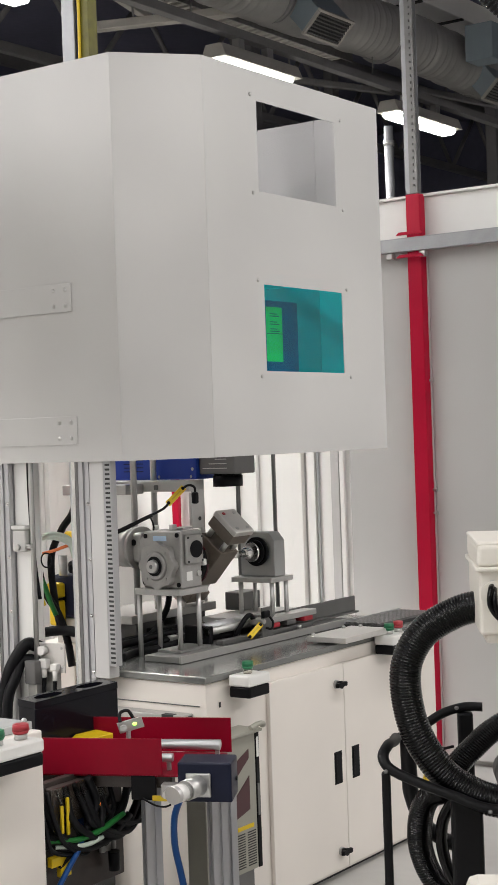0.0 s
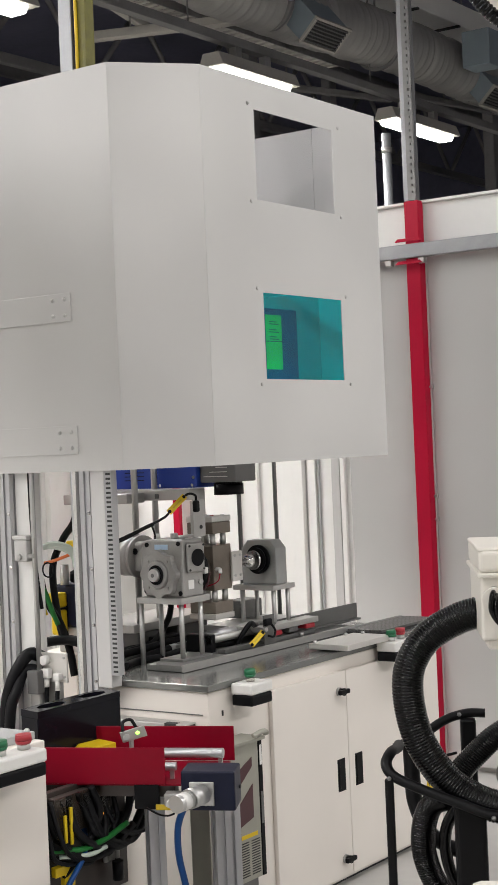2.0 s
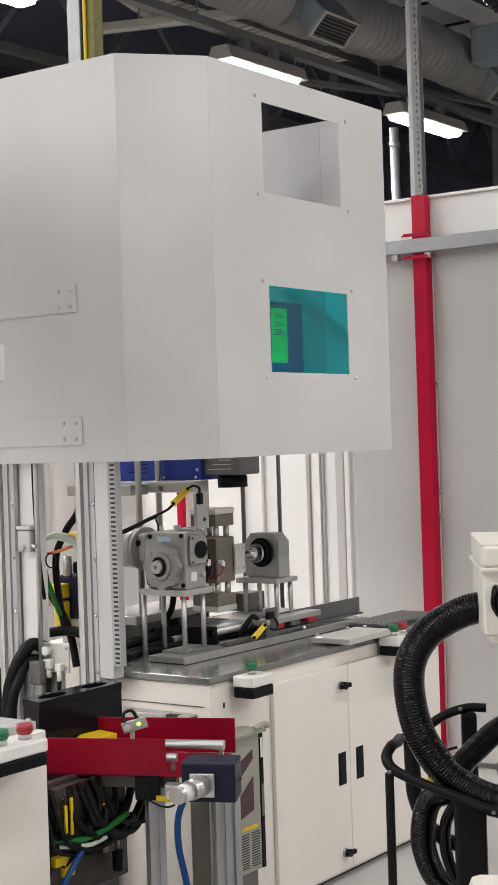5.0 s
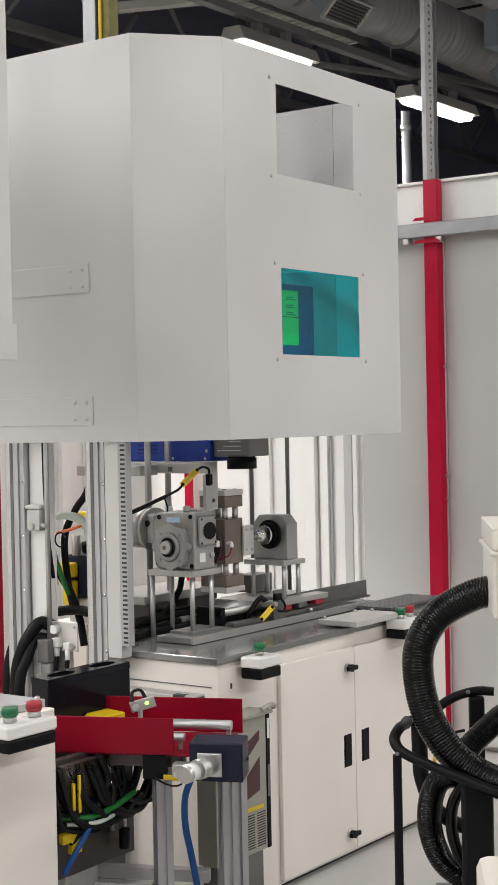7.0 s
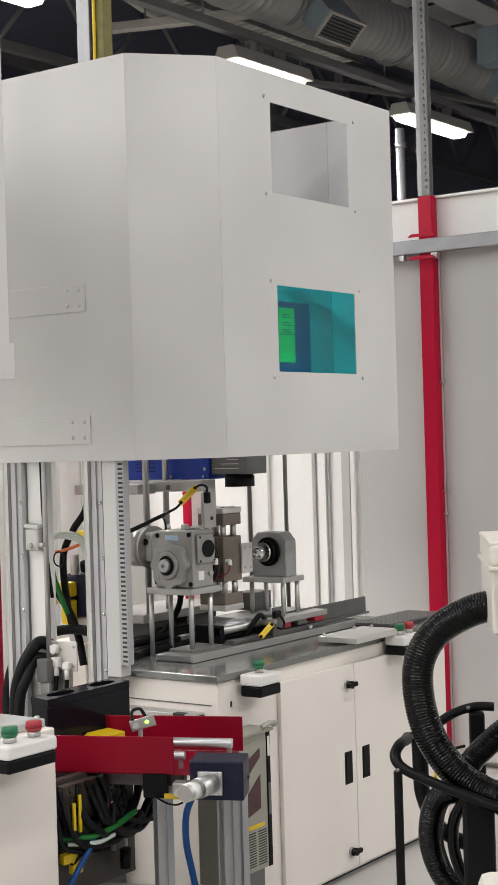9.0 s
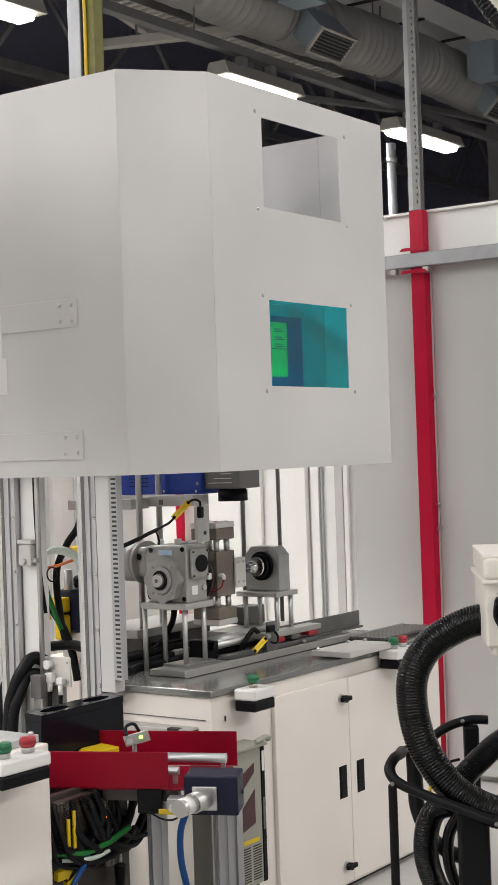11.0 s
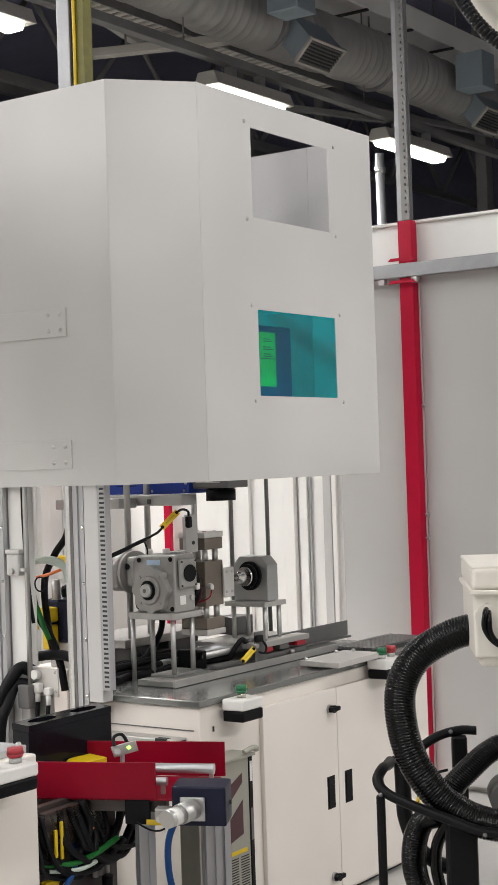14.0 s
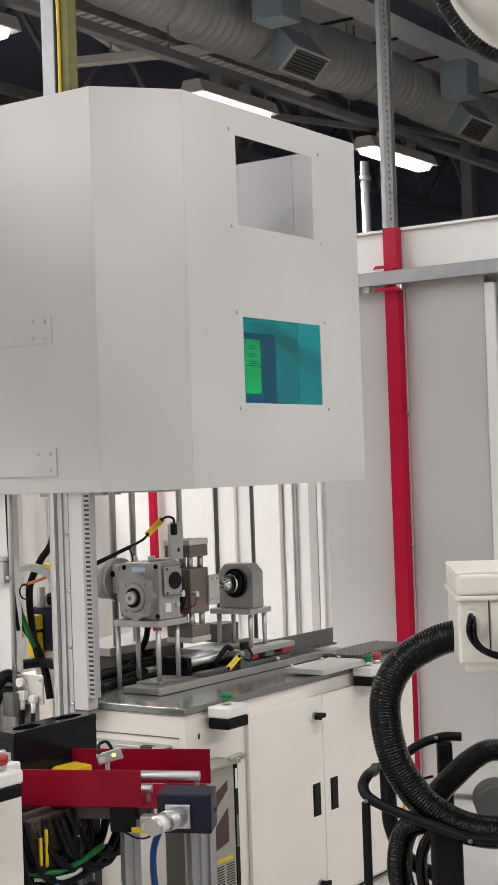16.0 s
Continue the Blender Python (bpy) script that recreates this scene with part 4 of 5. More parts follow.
# table clutter behind the drive
site((0.25, 0.45, 0.95), 0.9)
TC = (((0.03, 0.45, 0.93), (0.08, 0.49, 0.925), (0.16, 0.52, 0.935), (0.26, 0.50, 0.95), (0.29, 0.46, 1.02), (0.27, 0.42, 1.07), (0.25, 0.40, 1.11)),
      ((0.03, 0.47, 0.918), (0.1, 0.55, 0.918), (0.25, 0.56, 0.92), (0.5, 0.53, 0.925), (0.75, 0.52, 0.93)),
      ((0.03, 0.46, 0.916), (0.15, 0.52, 0.913), (0.3, 0.53, 0.913), (0.5, 0.51, 0.913)),
      ((0.04, 0.44, 0.945), (0.1, 0.50, 0.94), (0.2, 0.54, 0.94), (0.34, 0.50, 0.93), (0.5, 0.50, 0.925)),
      ((0.02, 0.43, 0.925), (0.06, 0.46, 0.915), (0.14, 0.50, 0.915), (0.24, 0.51, 0.916), (0.32, 0.49, 0.935)))
TC += (((0.0, 0.40, 0.914), (0.08, 0.45, 0.914), (0.18, 0.465, 0.914), (0.28, 0.42, 0.932), (0.37, 0.345, 0.936), (0.46, 0.295, 0.936)),
       ((0.0, 0.375, 0.914), (0.09, 0.415, 0.914), (0.20, 0.40, 0.914), (0.27, 0.37, 0.925), (0.33, 0.30, 0.936), (0.44, 0.25, 0.936)),
       ((0.0, 0.43, 0.916), (0.10, 0.48, 0.934), (0.20, 0.49, 0.936), (0.30, 0.45, 0.95), (0.40, 0.39, 0.95), (0.52, 0.40, 0.95)))
for i, pts in enumerate(TC):
    single("table_cable", tube(pts, (0.011, 0.013, 0.012, 0.009, 0.012, 0.0135, 0.0125, 0.013)[i]), CABLE, pts[1], "black cable lying along the steel table", "cable", "cables on the table")
single("relay_box", box((0.30, 0.515, 0.9015), (0.42, 0.565, 0.96), 0.003), BLACK, (0.36, 0.54, 0.9), "small black junction box on the table", "box")
single("knob_dial", cyl((0.20, 0.70, 1.011), (0.20, 0.70, 1.03), 0.045, n=24), BLACK, (0.20, 0.70, 1.011), "flat black round dial", "dial")

# ---- behind the upright frame: spindle motor and its cables ----
site((0.05, 0.82, 1.10), 0)
servo = thing("servo_motor", (0.3, 0.95, 0.860), "black servo motor with yellow connectors behind the frame", "motor")
part("stand", box((0.2, 0.850, 0.000), (0.42, 1.060, 0.860), 0.005), CAB, servo)
part("flange", box((0.225, 0.855, 0.8605), (0.335, 0.965, 0.960), 0.004), ALUP, servo)
part("body", box((0.22, 0.842, 0.961), (0.34, 0.975, 1.135), 0.012), NAVY, servo)
part("cap", box((0.235, 0.845, 1.136), (0.325, 0.915, 1.190), 0.015), BLACK, servo)
part("connector", box((0.17, 0.905, 1.045), (0.2195, 0.960, 1.105), 0.008), YELLOW, servo, "yellow connector")
part("connector_ring", box((0.168, 0.903, 1.037), (0.2195, 0.962, 1.0445), 0.003), BLACK, servo)
part("connector", box((0.175, 0.905, 0.935), (0.2195, 0.95, 1.0365), 0.010), YELLOW, servo)
part("connector", box((0.22, 0.845, 1.270), (0.28, 0.905, 1.310), 0.006), YELLOW, servo, "yellow connector")
part("connector_post", box((0.25, 0.865, 1.190), (0.27, 0.885, 1.270)), BLACK, servo)
part("nipple", cyl((0.21, 0.905, 1.135), (0.21, 0.905, 1.215), 0.016, n=16), STEEL, servo)


def cable(points, r, material, label):
    return single("cable", tube(points, r), material, points[-1], label, "cable", "machine cables")


cable([(0.06, 0.66, 1.60), (0.07, 0.68, 1.42), (0.08, 0.76, 1.33), (0.09, 0.83, 1.22), (0.1, 0.83, 1.05), (0.1, 0.80, 0.93)], 0.013, CABLE, "thick black cable hanging behind the upright")
cable([(0.05, 0.86, 1.22), (0.06, 0.84, 1.10), (0.08, 0.79, 1.0), (0.09, 0.76, 0.90), (0.09, 0.74, 0.80)], 0.014, CABLE, "black cable hanging to the machine's foot")
cable([(-0.02, 0.95, 0.80), (-0.02, 0.92, 0.88), (0.02, 0.84, 0.93), (0.08, 0.76, 0.94), (0.10, 0.66, 0.92)], 0.02, CABLE, "thick black cable arching over the foot")
site()
cable([(-0.03, 0.70, 0.955), (-0.07, 0.755, 0.985), (-0.115, 0.772, 0.945), (-0.14, 0.795, 0.875), (-0.14, 0.825, 0.77), (-0.14, 0.84, 0.5), (-0.14, 0.84, 0.02)], 0.024, CABLE, "thick black cable arching down to the floor")
cable([(-0.03, 0.68, 0.90), (-0.09, 0.757, 0.93), (-0.14, 0.765, 0.86), (-0.17, 0.775, 0.77), (-0.17, 0.785, 0.5), (-0.17, 0.785, 0.02)], 0.020, CABLE, "thick black cable arching down to the floor")
single("cable_tie_ring", tube([(-0.05, 0.671 + 0.026 * math.cos(i * math.pi / 6), 1.292 + 0.026 * math.sin(i * math.pi / 6)) for i in range(12)] + [(-0.05, 0.697, 1.292)], 0.0028), CABLE, (-0.05, 0.671, 1.292), "thin black ring of looped cable end", "cable")
site((0.05, 0.82, 1.10), 0)
cable([(-0.04, 1.0, 0.4), (-0.04, 0.99, 0.70), (-0.03, 0.95, 0.83), (0.0, 0.88, 0.90)], 0.022, CABLE, "thick black cable rising from the floor")
cable([(-0.03, 0.98, 0.42), (-0.02, 0.96, 0.72), (-0.01, 0.92, 0.83), (0.02, 0.86, 0.87)], 0.018, CABLE, "thick black cable rising from the floor")
for i in range(4):
    o = 0.011 * i
    cable([(0.03, 0.86 - o, 1.14 + o), (0.02, 0.87 - o, 1.24 + o), (0.04, 0.81 - o, 1.30 + o * 0.6), (0.07, 0.72 - o * 0.4, 1.28 + o * 0.5), (0.08, 0.70, 1.22)], 0.0065, CWHITE, "pale green-white control cable in a loop")
cable([(0.02, 0.85, 1.235), (0.05, 0.78, 1.25), (0.08, 0.73, 1.27)], 0.006, CORANGE, "thin orange signal cable")
cable([(0.04, 0.85, 1.17), (0.045, 0.82, 1.12), (0.05, 0.80, 1.06), (0.06, 0.78, 1.0)], 0.009, CGREEN, "green earth cable beside the upright")
cable([(0.03, 0.86, 1.15), (0.035, 0.835, 1.10), (0.04, 0.815, 1.04)], 0.006, YELLOW, "thin yellow cable beside the upright")
site()
clampb = thing("rod_bracket", (-0.05, 0.78, 1.32), "white guide-rod bracket with a silver screw", "bracket")
part("block", box((-0.10, 0.728, 1.325), (-0.061, 0.79, 1.405), 0.006), HOOD, clampb)
part("cap", box((-0.103, 0.723, 1.4055), (-0.058, 0.795, 1.421), 0.004), HOOD, clampb)
part("screw", cyl((-0.112, 0.76, 1.342), (-0.1, 0.76, 1.342), 0.011, n=14), STEEL, clampb)
part("screw", cyl((-0.09, 0.70, 1.346), (-0.09, 0.727, 1.346), 0.009, n=14), STEEL, clampb)
valve = thing("valve_block", (-0.03, 0.67, 0.86), "bright pneumatic valve plate with white fittings and black air lines", "valve block")
part("plate", box((-0.06, 0.590, 0.885), (-0.052, 0.745, 0.992), 0.003), PLATE, valve)
part("post", box((-0.050, 0.65, 0.0), (-0.015, 0.71, 0.93), 0.002), ALUP, valve)
part("knob", cyl((-0.085, 0.685, 0.965), (-0.0605, 0.685, 0.965), 0.017, n=18), WHITEP, valve)
part("fitting", join(box((-0.085, 0.66, 0.90), (-0.0605, 0.695, 0.935), 0.004), cyl((-0.075, 0.677, 0.868), (-0.075, 0.677, 0.90), 0.010, n=14)), WHITEP, valve, "white elbow fitting")
part("fitting", join(box((-0.085, 0.610, 0.895), (-0.0605, 0.640, 0.920), 0.004), cyl((-0.075, 0.625, 0.858), (-0.075, 0.625, 0.895), 0.009, n=14)), WHITEP, valve, "white elbow fitting")
for y in (0.677, 0.625):
    part("air_line", tube([(-0.075, y, 0.868), (-0.076, y + 0.003, 0.80), (-0.07, y, 0.6), (-0.07, y, 0.05)], 0.008), CABLE, valve)
for y, z in ((0.603, 0.975), (0.603, 0.905), (0.735, 0.975)):
    part("screw", dome((-0.0605, y, z), 0.006, (-1, 0, 0)), STEEL, valve)
part("spring_sleeve", corrugated([(0.06, 0.60, 0.80), (0.06, 0.60, 0.925)], 0.034, 0.012, 0.004, 20), GREY, valve)
part("sleeve_post", cyl((0.06, 0.60, 0.0), (0.06, 0.60, 0.80), 0.025, n=12), FENCE, valve)

# ---- small slanting conveyor with red guides between the machines ----
site((-0.40, -0.12, 0.80), 0, True)
CU, CV = Vector((0.52, -0.854, 0)), Vector((0.854, 0.52, 0))
CM = Matrix((CU, CV, (0, 0, 1))).transposed().to_4x4()
CM.translation = (-0.405, -0.214, 0)
conv = thing("roller_conveyor", (-0.42, -0.1, 0), "small roller conveyor with red sheet guides on aluminium legs", "conveyor")
part("front_guide", box((-0.48, -0.004, 0.735), (0.0, 0.0, 0.85), 0.0015, CM), GUIDE, conv, "red sheet side guide")
part("rear_guide", box((-0.30, 0.231, 0.735), (0.147, 0.235, 0.85), 0.0015, CM), GUIDE, conv, "red sheet side guide")
part("bed", box((-0.45, 0.001, 0.729), (0.135, 0.23, 0.7345), 0.001, CM), GUIDE, conv, "red sheet bed")
part("guide_bar", cyl(CM @ Vector((-0.30, 0.13, 0.792)), CM @ Vector((0.135, 0.13, 0.792)), 0.016, n=24), ALU, conv, "round aluminium bar")
part("bar_bracket", box((0.12, 0.125, 0.72), (0.132, 0.135, 0.785), 0.001, CM), ALUP, conv)
part("guide_bar", cyl(CM @ Vector((-0.30, 0.05, 0.775)), CM @ Vector((0.018, 0.05, 0.775)), 0.013, n=24), ALU, conv)
part("bar_bracket", box((0.0, 0.045, 0.735), (0.012, 0.055, 0.765), 0.001, CM), ALUP, conv)
# frame bars are coloured to merge with the shade under the conveyor
part("frame_bar", box((-0.45, 0.02, 0.688), (0.02, 0.06, 0.7285), 0.002, CM), UNDER, conv)
part("frame_bar", box((-0.45, 0.17, 0.688), (0.12, 0.21, 0.7285), 0.002, CM), UNDER, conv)
part("end_cap", box((-0.09, 0.0, 0.655), (-0.02, 0.014, 0.733), 0.003, CM), BLACK, conv, "black end cap")


def conv_leg(a, b, z0, z1):
    p = CM @ Vector((a, b, 0))
    bm = profile(0, 0, z0, z1, 0.045, 0.045, 0.009)
    m = CM.copy()
    m.translation = p
    m2 = m @ pose(0, 0, 0, 0, 0, 30)
    return part("leg", xform(bm, m2), ALU, conv)


conv_leg(-0.045, 0.037, 0.0, 0.687)
conv_leg(0.128, 0.09, 0.0, 0.674)
conv_leg(0.135, 0.19, 0.0, 0.687)
conv_leg(-0.42, 0.037, 0.0, 0.687)
conv_leg(-0.42, 0.19, 0.0, 0.687)
part("cross_rail", box((-0.41, 0.02, 0.27), (-0.075, 0.05, 0.31), 0.002, CM), ALU, conv)
part("cross_rail", box((-0.39, 0.175, 0.25), (0.05, 0.205, 0.29), 0.002, CM), ALU, conv)
part("drive_box", box((0.055, -0.06, 0.675), (0.20, 0.03, 0.795), 0.005, CM), NAVY, conv, "dark navy belt-drive cover")
part("drive_bolt", cyl(CM @ Vector((0.201, 0.0, 0.73)), CM @ Vector((0.205, 0.0, 0.73)), 0.006, n=10), SLOT, conv)
part("motor_face", box((0.078, -0.066, 0.692), (0.145, -0.0605, 0.765), 0.003, CM), STEEL, conv)
part("gear_motor", cyl(CM @ Vector((0.088, -0.112, 0.729)), CM @ Vector((0.112, -0.0665, 0.729)), 0.030, n=32), STEEL, conv, "shiny round gear motor")
part("motor_body", cyl(CM @ Vector((0.064, -0.157, 0.729)), CM @ Vector((0.0875, -0.1125, 0.729)), 0.026, n=32), STEEL, conv)
part("motor_label", cyl(CM @ Vector((0.070, -0.145, 0.729)), CM @ Vector((0.082, -0.123, 0.729)), 0.0263, n=32), WHITEP, conv)
part("valve_body", box((0.0, -0.03, 0.675), (0.045, 0.005, 0.715), 0.004, CM), CAST, conv, "small metal valve")
part("valve_port", cyl(CM @ Vector((0.02, -0.05, 0.69)), CM @ Vector((0.02, -0.0305, 0.69)), 0.011, n=14), STEEL, conv)
part("valve_label", box((-0.03, -0.005, 0.655), (0.03, 0.0, 0.672), 0.001, CM), YELLOW, conv)
part("air_line", tube([CM @ Vector(p) for p in ((0.07, -0.02, 0.70), (0.05, -0.02, 0.665), (0.028, 0.0, 0.60), (0.02, 0.03, 0.50), (0.03, 0.05, 0.40), (0.05, 0.06, 0.25))], 0.0095), CBLUE, conv, "blue air line")
part("air_nut", cyl(CM @ Vector((0.062, -0.02, 0.682)), CM @ Vector((0.085, -0.02, 0.705)), 0.011, n=14), WHITEP, conv)
part("sensor_wire", tube([CM @ Vector(p) for p in ((-0.055, -0.01, 0.665), (-0.02, -0.012, 0.645), (0.01, -0.03, 0.648), (0.03, -0.045, 0.66))], 0.003), CABLE, conv)
sen = part("sensor_plate", box((-0.035, -0.003, -0.018), (0.035, 0.003, 0.018), 0.002, Matrix.Translation((-0.415, -0.105, 0.878)) @ pose(0, 0, 0, 0, -14, -38)), ALUP, conv, "tilted sensor plate")
part("sensor_led", dome((-0.408, -0.114, 0.882), 0.006, (-0.6, -0.7, 0.2)), LED, sen, "glowing green light")
part("sensor_nose", cyl((-0.437, -0.099, 0.874), (-0.447, -0.111, 0.876), 0.009, n=14), STEEL, sen)
part("sensor_lead", tube([(-0.44, -0.09, 0.89), (-0.43, -0.08, 0.915), (-0.41, -0.09, 0.92), (-0.40, -0.10, 0.895)], 0.005), CABLE, sen)
part("sensor_arm", box((-0.42, -0.10, 0.735), (-0.41, -0.09, 0.865), 0.001), ALUP, conv)

cup = thing("cup_holder_box", (-0.42, 0.19, 0.80), "matt black part holder with two oval wells", "part holder")
part("body", box((-0.556, 0.13, 0.60), (-0.245, 0.205, 0.925), 0.003), GLOSSB, cup)


def well_top(x0, x1, y0, y1, cx, cy, rad, z0, z1, n=48, flat=0.5):
    """A rectangular top piece with one oval hole through it."""
    bm = bmesh.new()
    rows = []
    angles = sorted([2 * math.pi * i / n for i in range(n)] + [math.atan2(y - cy, x - cx) % (2 * math.pi) for x in (x0, x1) for y in (y0, y1)])
    for a in angles:
        c, d = math.cos(a), math.sin(a)
        k = min(((x1 if c > 0 else x0) - cx) / c if abs(c) > 1e-6 else 9, ((y1 if d > 0 else y0) - cy) / d if abs(d) > 1e-6 else 9)
        e = rad / math.hypot(c, d / flat)
        pts = ((cx + e * c, cy + e * d), (cx + k * c, cy + k * d))
        rows.append([bm.verts.new((*pts[0], z0)), bm.verts.new((*pts[0], z1)), bm.verts.new((*pts[1], z1)), bm.verts.new((*pts[1], z0))])
    for p, q in zip(rows, rows[1:] + rows[:1]):
        for i in range(4):
            bm.faces.new((p[i], p[(i + 1) % 4], q[(i + 1) % 4], q[i]))
    bmesh.ops.recalc_face_normals(bm, faces=bm.faces)
    return bm


# ovals and depth are flattened to fit the camera's view
part("top", well_top(-0.556, -0.4005, 0.13, 0.205, -0.478, 0.168, 0.048, 0.9252, 0.948), GLOSSB, cup, "black top with an oval well")
part("top", well_top(-0.4004, -0.245, 0.13, 0.205, -0.322, 0.168, 0.048, 0.9252, 0.948), GLOSSB, cup, "black top with an oval well")
part("stand", box((-0.50, 0.14, 0.0), (-0.27, 0.195, 0.60), 0.003), FENCE, cup)
single("yellow_block", prism([(-0.44, 0.775), (-0.34, 0.775), (-0.34, 0.808), (-0.42, 0.811), (-0.44, 0.797)], "y", 0.05, 0.125, 0.003), YELLOW, (-0.39, 0.09, 0.775), "bright yellow angled guide block", "block")

# cables and fittings under the conveyor
UND = [((-0.70, -0.02, 0.62), (-0.62, -0.04, 0.56), (-0.52, -0.05, 0.55), (-0.42, -0.06, 0.60), (-0.38, -0.05, 0.70)),
       ((-0.68, -0.02, 0.56), (-0.60, -0.05, 0.53), (-0.50, -0.05, 0.55), (-0.40, -0.05, 0.62), (-0.33, -0.03, 0.72)),
       ((-0.66, 0.0, 0.70), (-0.63, -0.03, 0.60), (-0.58, -0.06, 0.53), (-0.48, -0.06, 0.52), (-0.38, -0.05, 0.57)),
       ((-0.52, -0.04, 0.73), (-0.50, -0.05, 0.64), (-0.56, -0.05, 0.55), (-0.63, -0.04, 0.48))]
rng = random.Random(4)
for i in range(9):
    x, z = -0.68 + 0.03 * i, 0.70 + 0.02 * rng.random()
    UND.append(((x, -0.025, z), (x + 0.03 * rng.random(), -0.05, 0.62), (x + 0.10 * rng.random() - 0.02, -0.055 - 0.02 * rng.random(), 0.54 + 0.05 * rng.random()), (x + 0.12, -0.05, 0.50 + 0.06 * rng.random()), (x + 0.16 + 0.06 * rng.random(), -0.03, 0.60 + 0.1 * rng.random())))
for i, pts in enumerate(UND):
    cable(pts, (0.011, 0.009, 0.012, 0.010, 0.006, 0.007, 0.004)[i % 7], CABLE, "black cable drooping under the conveyor")
cable(((-0.66, -0.03, 0.57), (-0.58, -0.06, 0.555), (-0.50, -0.07, 0.565), (-0.42, -0.07, 0.59)), 0.009, CGREEN, "green cable drooping under the conveyor")
cable(((-0.64, -0.04, 0.545), (-0.56, -0.07, 0.535), (-0.50, -0.07, 0.54)), 0.007, CWHITE, "pale cable under the conveyor")
cable(((-0.555, -0.05, 0.57), (-0.575, -0.062, 0.53), (-0.62, -0.06, 0.47), (-0.66, -0.05, 0.40)), 0.008, CBLUE, "blue cable under the conveyor")
cable(((-0.52, 0.0, 0.60), (-0.51, 0.01, 0.5), (-0.50, 0.02, 0.4)), 0.012, CBLUE, "blue air hose under the conveyor")
vb = thing("valve_island", (-0.55, 0.02, 0.55), "clear-covered valve island with yellow labels and lights", "valve island")
# dark backing sheet added in place of the shade under the conveyor
part("backing", box((-0.70, 0.0, 0.36), (-0.36, 0.02, 0.735), 0.003), UNDER, vb)
part("cover", box((-0.64, -0.03, 0.60), (-0.46, -0.001, 0.72), 0.004), UNDER, vb)
part("stand", box((-0.6, 0.0, 0.0), (-0.5, 0.02, 0.36)), ALUP, vb)
part("clear_cover", box((-0.645, -0.044, 0.59), (-0.455, -0.040, 0.725), 0.001), PET, vb, "clear plastic cover").visible_shadow = False
for x, z0, z1 in ((-0.625, 0.585, 0.67), (-0.605, 0.575, 0.69), (-0.50, 0.625, 0.65)):
    part("label_tag", box((x, -0.052, z0), (x + 0.009, -0.0455, z1), 0.001), YELLOW, vb, "yellow tag")
part("label_tag", box((-0.66, -0.05, 0.49), (-0.615, -0.03, 0.52), 0.002, None), YELLOW, vb)
part("label_tag", box((-0.63, -0.05, 0.45), (-0.595, -0.03, 0.51), 0.002, None), YELLOW, vb)
part("light", dome((-0.592, -0.052, 0.635), 0.006, (-0.6, -0.7, 0.2)), LEDO, vb, "glowing orange light")
part("light", dome((-0.497, -0.055, 0.64), 0.005, (-0.6, -0.7, 0.2)), LEDO, vb)
for x in (-0.45, -0.43, -0.41):
    part("cylinder_tube", cyl((x, -0.01, 0.46), (x, -0.01, 0.60), 0.009, n=14), STEEL, vb)
part("filter_bowl", cyl((-0.425, -0.03, 0.40), (-0.425, -0.03, 0.46), 0.016, n=14), BLACK, vb)

site((0.05, -0.10, 0.60), 0)
here[0] = Matrix.Translation((-0.028, 0, 0)) @ here[0]
# ---- industrial computer in front of the cabinet's side ----
pc = thing("industrial_computer", (0.1, -0.15, 0), "olive-grey rack computer case standing beside the cabinet", "computer")
part("case", box((-0.097, -0.10, 0.245), (0.133, -0.02, 0.755), 0.003), PC, pc)
part("stand", box((-0.087, -0.09, 0.0), (0.123, -0.03, 0.245), 0.003), FENCE, pc)
part("front_bezel", box((0.133, -0.102, 0.245), (0.150, -0.018, 0.755), 0.002), BLACK, pc, "black front bezel")
part("bezel_print", box((0.136, -0.1032, 0.66), (0.146, -0.1021, 0.735)), WHITEP, pc, "white bar of print")
part("bezel_print", box((0.136, -0.1032, 0.44), (0.146, -0.1021, 0.56)), GREY, pc)
part("top_lip", box((-0.107, -0.115, 0.7555), (0.153, -0.015, 0.768), 0.003), PC, pc)
part("handle", tube([(0.093, -0.118, 0.78), (0.123, -0.125, 0.79), (0.148, -0.12, 0.785), (0.155, -0.115, 0.775)], 0.01), PC, pc)
part("cut_out", prism([(-0.01, 0.635), (0.10, 0.70), (0.10, 0.665), (0.06, 0.625), (-0.01, 0.56)], "y", -0.1015, -0.0995), MAROON, pc, "dark maroon angular cut-out")
part("cut_out", prism([(0.10, 0.60), (0.10, 0.475), (0.0, 0.44), (0.0, 0.50)], "y", -0.1015, -0.0995), MAROON, pc, "dark maroon angular cut-out")
part("tape", box((0.04, -0.1015, 0.405), (0.115, -0.0999, 0.42)), YELLOW, pc, "yellow tape strip")
for i in range(14):
    for x in (0.035, 0.085):
        part("vent_slot", box((x, -0.1012, 0.265 + i * 0.0095), (x + 0.038, -0.0998, 0.269 + i * 0.0095)), SLOT, pc)

# ---- neighbouring machine ----
site((-0.75, -0.08, 0.90), 0)
nb = thing("neighbour_cabinet", (-1.0, 0.3, 0), "cream cabinet of the neighbouring machine with a clear top", "cabinet")
part("body", box((-1.9, -0.058, 0.02), (-0.682, 0.7, 0.912), 0.006), CAB, nb)
part("plinth", box((-1.87, -0.03, 0), (-0.71, 0.67, 0.02)), SLOT, nb)
part("top_plate", box((-1.9, -0.03, 0.9125), (-0.69, 0.72, 0.937), 0.003), GLASSY, nb, "clear smooth top plate")
